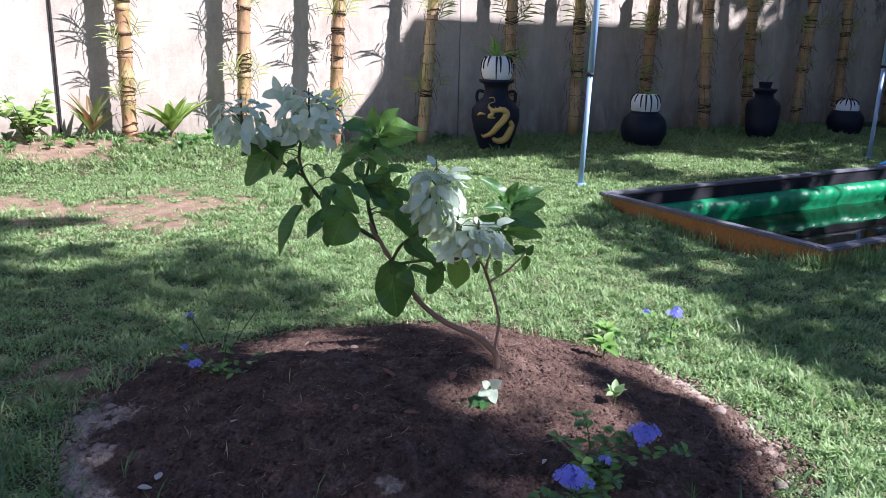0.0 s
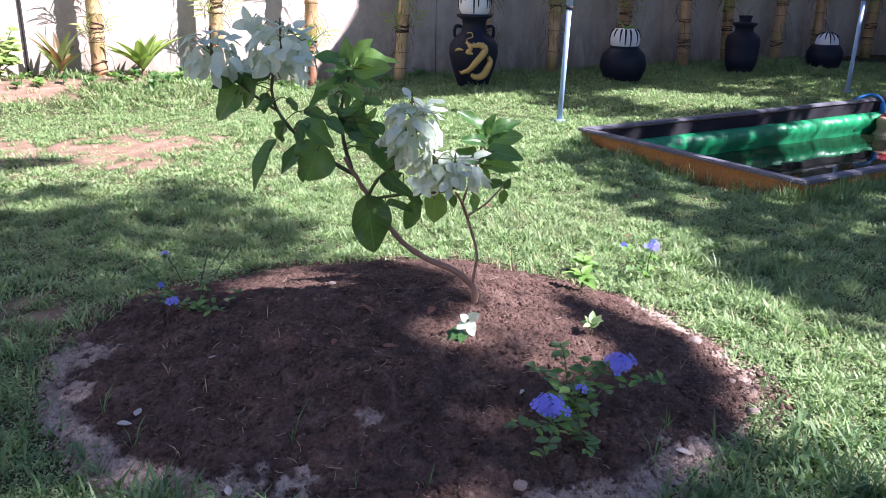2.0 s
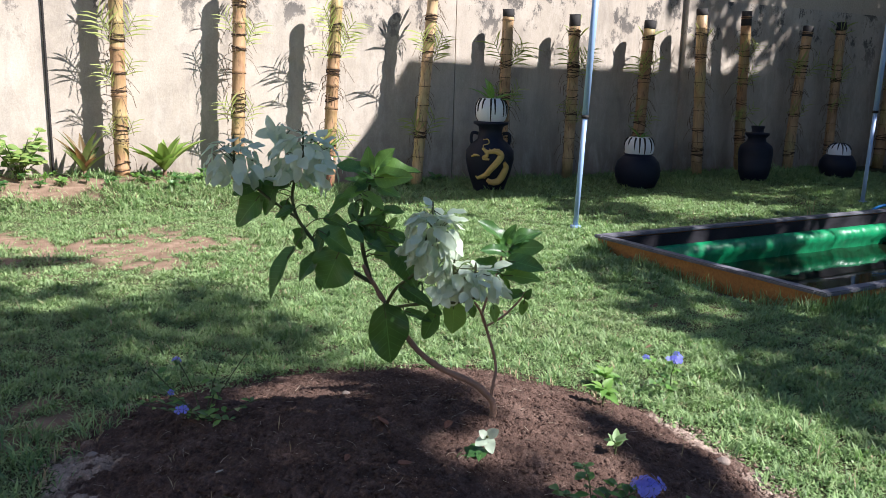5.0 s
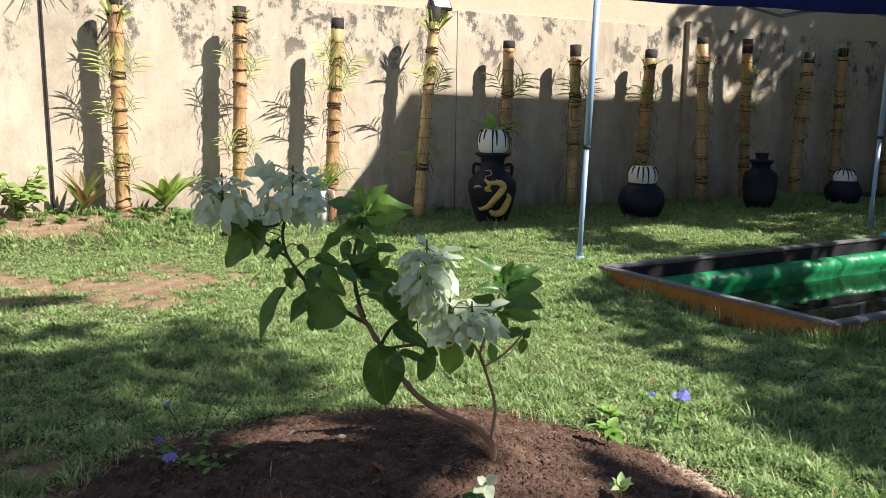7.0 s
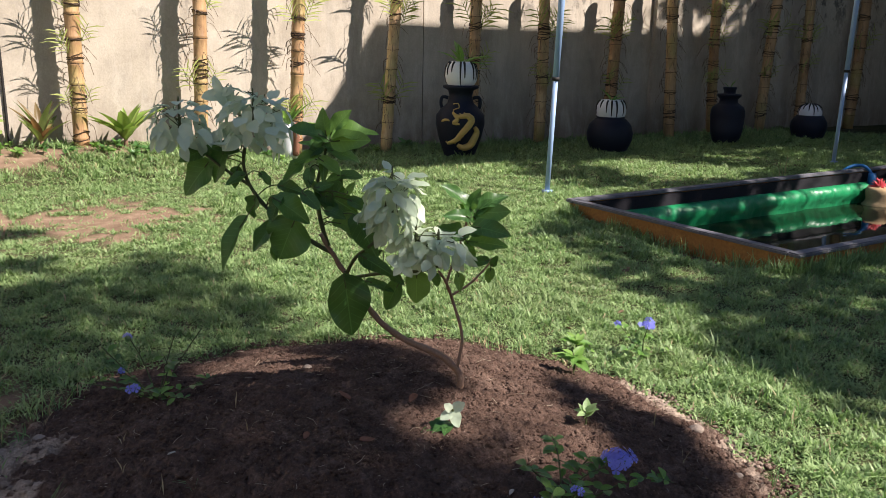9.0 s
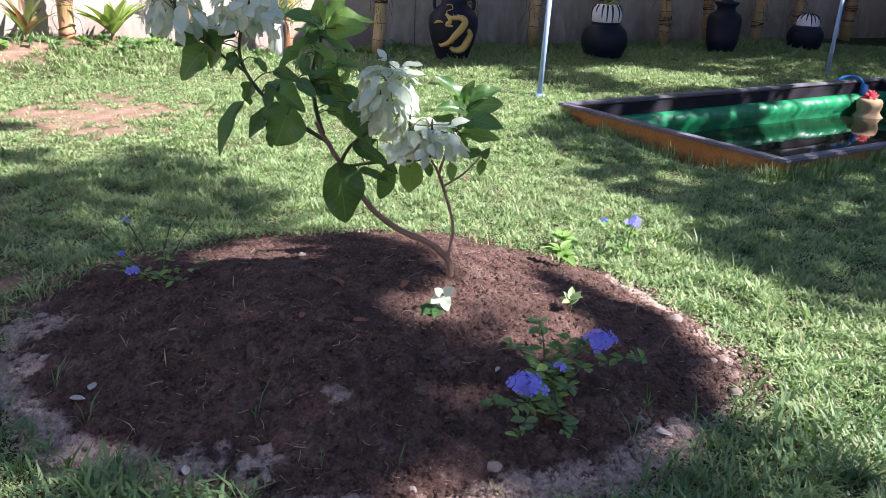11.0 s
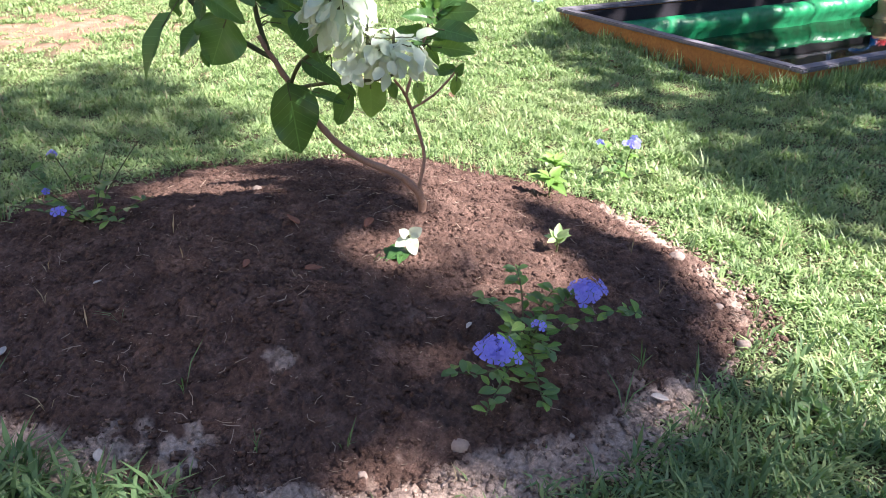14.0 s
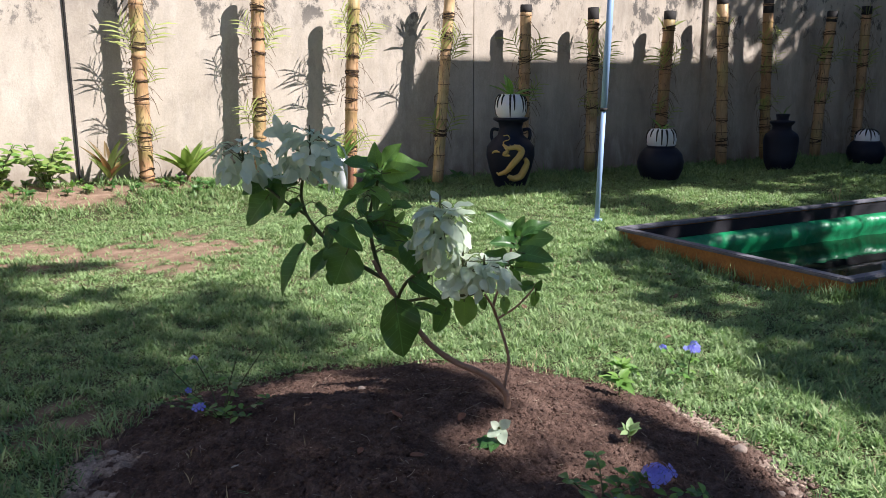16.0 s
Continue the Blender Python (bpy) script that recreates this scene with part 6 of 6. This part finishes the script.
def hose_tap():
    p = POND @ Vector((3.20, POND_W - 0.03, 0.10))
    ob = thing("hose_end", p, "blue hose with its nozzle hooked over the pond rim", "hose")
    bm = bmesh.new()
    tube(bm, smooth_path([(-0.16, 0.10, -0.05), (-0.12, 0.06, 0.0), (-0.05, 0.03, 0.025), (0.0, -0.02, 0.02), (0.02, -0.07, -0.03), (0.02, -0.08, -0.10)], 5), 0.013, 8)
    part("hose", bm, M_HOSE, ob)
    bm = bmesh.new()
    tube(bm, [(0.02, -0.08, -0.03), (0.02, -0.085, -0.10), (0.02, -0.09, -0.14)], [0.03, 0.034, 0.02], 10)
    part("nozzle", bm, M_HOSE, ob)


M_HOSE = plain("blue_plastic", (0.01, 0.10, 0.30), (0.02, 0.18, 0.45), 20, 0.4)
hose_tap()


# ---- unseen things, added to shade the garden from behind and beside the camera ----
def over(gx, gy, h):
    """The place at height h whose sun shadow falls on (gx, gy)."""
    return Vector((gx + h * L.x / L.z, gy + h * L.y / L.z, h))


def shade_tree(name, foot, h, lobes, gaps, per_m2, leaf, seed, label, hub_over, dapple=0.0):
    """A tree whose crown is made of lobes of leaves, each over the ground it shades: (x, y, rx, ry). Gaps go right through it, or thin it where they have a fifth number."""
    rng = np.random.default_rng(seed)
    ob = thing(name, (0, 0, 0), label, "tree")
    bm = bmesh.new()
    foot = Vector(foot)
    mid = sum((over(x, y, h) for x, y, *_ in lobes), Vector()) / len(lobes)
    fork = Vector((foot.x * 0.7 + mid.x * 0.3, foot.y * 0.7 + mid.y * 0.3, h * 0.5))
    tube(bm, smooth_path([foot - Vector((0, 0, 0.2)), foot.lerp(fork, 0.5), fork], 4), [0.2 - 0.01 * k for k in range(9)], 10)
    hub = over(*hub_over, h - 0.7)
    tube(bm, smooth_path([fork, fork.lerp(hub, 0.5) + Vector((0, 0, 0.25)), hub], 3), [0.11 - 0.01 * k for k in range(7)], 8)
    for x, y, rx, ry in lobes:
        c = over(x, y, h)
        tube(bm, smooth_path([hub, hub.lerp(c, 0.5) + Vector((0, 0, 0.25)), c], 3), [0.016 * (1 - 0.12 * k) for k in range(7)], 6)
    part("trunk", bm, M_STEM, ob)
    C, D = [], []
    for i, (x, y, rx, ry) in enumerate(lobes):
        for k in range(int(per_m2 * math.pi * rx * ry)):
            a, q = rng.uniform(0, 2 * math.pi), math.sqrt(rng.uniform(0, 1)) * (1 + 0.11 * rng.standard_normal())
            gx, gy = x + rx * q * math.cos(a), y + ry * q * math.sin(a)
            if any((gx - ex) ** 2 / er ** 2 + (gy - ey) ** 2 / es ** 2 < 1 + 0.3 * rng.standard_normal() and (not thin or rng.uniform() < thin[0]) for ex, ey, er, es, *thin in gaps):
                continue
            if any((gx - ex) ** 2 / er ** 2 + (gy - ey) ** 2 / es ** 2 < 0.85 for ex, ey, er, es in lobes[:i]):
                continue
            if gy > 4.15 and dapple and noise.noise((gx * 2.6, gy * 2.6, seed)) + 0.6 * noise.noise((gx * 6.5, gy * 6.5, seed)) > dapple + 0.12 * rng.standard_normal():
                continue
            C.append(over(gx, gy, h + rng.uniform(-0.45, 0.45)))
            D.append(rng.normal(size=3))
    C, D = np.array(C), np.array(D)
    D /= np.linalg.norm(D, axis=1)[:, None]
    S = np.cross(D, rng.normal(size=D.shape))
    S /= np.linalg.norm(S, axis=1)[:, None]
    s = leaf * rng.uniform(0.6, 1.3, (len(C), 1))
    V = np.stack([C - D * s, C + S * s * 0.45, C + D * s, C - S * s * 0.45], 1).reshape(-1, 3)
    b = np.arange(len(C))[:, None] * 4
    me = np_mesh("crown", V, np.concatenate([b + [0, 1, 2], b + [0, 2, 3]]))
    link_part("crown", me, M_TREE, ob, "crown of many small leaves")


# Unseen crowns: lobes and gaps are laid out for the shade and sun spots below.
shade_tree("garden_tree", (5.6, -3.6, 0), 6.5,
           [(0.75, 6.55, 0.55, 0.20), (1.66, 5.28, 0.37, 0.52), (1.87, 4.72, 0.21, 0.40), (0.8, 4.95, 0.9, 0.6), (1.4, 4.45, 0.6, 0.28), (0.5, 4.3, 0.7, 0.6), (0.45, 5.9, 0.5, 0.45), (1.25, 5.75, 0.25, 0.2),
            (1.65, 3.4, 0.55, 0.60), (1.25, 3.7, 0.45, 0.45), (1.75, 2.85, 0.70, 0.35), (1.05, 3.0, 0.5, 0.6), (2.21, 2.78, 0.22, 0.22), (1.2, 2.3, 0.9, 0.5), (0.65, 3.65, 0.55, 0.6), (2.04, 3.95, 0.14, 0.30), (2.42, 3.20, 0.15, 0.34), (1.86, 3.88, 0.09, 0.12), (1.95, 4.10, 0.12, 0.16), (1.15, 4.15, 0.45, 0.16), (2.2, 2.42, 0.33, 0.28), (1.9, 2.5, 0.3, 0.25)],
           [(1.66, 3.98, 0.19, 0.19), (1.32, 4.22, 0.07, 0.06), (2.25, 3.60, 0.17, 0.21), (2.13, 3.38, 0.19, 0.19), (2.20, 3.15, 0.09, 0.14), (2.05, 3.13, 0.10, 0.10),
            (1.15, 5.55, 0.15, 0.12), (1.45, 5.75, 0.20, 0.18), (0.95, 6.1, 0.14, 0.08),
            (1.90, 3.35, 0.14, 0.13), (1.28, 2.64, 0.50, 0.26, 0.66), (1.57, 2.66, 0.22, 0.13, 0.62), (1.1, 3.0, 0.24, 0.35, 0.50), (2.45, 2.42, 0.32, 0.38, 0.66), (1.8, 5.0, 0.55, 0.8, 0.52)], 1650, 0.062, 5, "leafy garden tree shading the soil bed", (1.2, 3.2))
shade_tree("side_tree", (9.4, -1.6, 0), 5.0,
           [(4.25, 4.8, 0.50, 0.9), (4.4, 3.4, 1.1, 0.9), (3.65, 3.3, 0.45, 0.55), (3.75, 4.3, 0.33, 0.4), (3.60, 2.45, 0.35, 0.25), (5.0, 5.5, 0.7, 0.6), (6.2, 4.5, 1.5, 1.0), (8.0, 4.9, 1.6, 1.3), (5.6, 2.9, 1.2, 0.8), (6.0, 6.15, 0.8, 0.3), (5.9, 5.72, 1.2, 0.2), (8.9, 7.0, 1.7, 1.1), (7.35, 7.4, 0.6, 0.55), (5.45, 6.7, 0.4, 0.28), (5.6, 7.75, 0.45, 0.3), (5.5, 7.2, 0.5, 0.35), (6.3, 7.95, 0.6, 0.3), (7.3, 7.95, 1.0, 0.35), (8.3, 7.6, 0.7, 0.4), (7.2, 6.35, 0.5, 0.3)],
           [(6.95, 5.60, 0.72, 0.34), (6.3, 7.1, 0.42, 0.42), (3.9, 4.3, 0.12, 0.2), (7.9, 7.3, 0.25, 0.1)], 440, 0.10, 6, "leafy tree shading the pond and lawn", (5.6, 3.6), 0.50)
# Unseen crown, added for the shade on the upper right wall.
shade_tree("tall_tree", (15.5, 0.5, 0), 8.0,
           [(9.1, 11.15, 2.1, 0.80), (11.5, 10.7, 2.5, 1.3), (12, 8.5, 2.2, 1.6)], [(7.2, 10.6, 0.15, 0.12), (8.3, 10.3, 0.12, 0.1), (8.0, 11.5, 0.12, 0.2), (9.8, 11.0, 2.6, 1.2, 0.56)], 330, 0.16, 7, "unseen tall tree added to shade the upper right of the wall", (11.5, 10.4))


# Unseen crown, added to keep sky light off the jars and right wall.
shade_tree("sky_blocking_tree", (15.0, 6.5, 0), 4.5, [(11.0, 9.8, 1.9, 1.6), (11.5, 7.6, 1.8, 1.5), (10.2, 11.6, 1.6, 1.0)], [], 240, 0.18, 8, "unseen dense tree added to block sky light at the side", (11.0, 9.6))


def shading_house():
    """Unseen flat-roofed house, added beside the garden; its roof overhangs towards the lawn and shades the wall."""
    ob = thing("shading_house", (0, 0, 0), "unseen plain house added so its flat roof shades the wall", "house")
    h = 6.0
    # roof edges set back along the sun from the shade's edges
    near, wall_edge = over(3.88, 7.95, h), over(4.7 - 1.25 * L.x / L.z, 9.35 - 1.25 * L.y / L.z, h)
    bm = bmesh.new()
    box(bm, (near.x, near.y, h - 0.12), (15.5, wall_edge.y, h))
    part("roof", bm, M_PLASTER, ob, smooth=False)
    bm = bmesh.new()
    box(bm, (12.6, near.y + 0.1, -0.1), (15.3, wall_edge.y - 0.1, h - 0.12))
    part("wall", bm, M_PLASTER, ob, smooth=False)


shading_house()
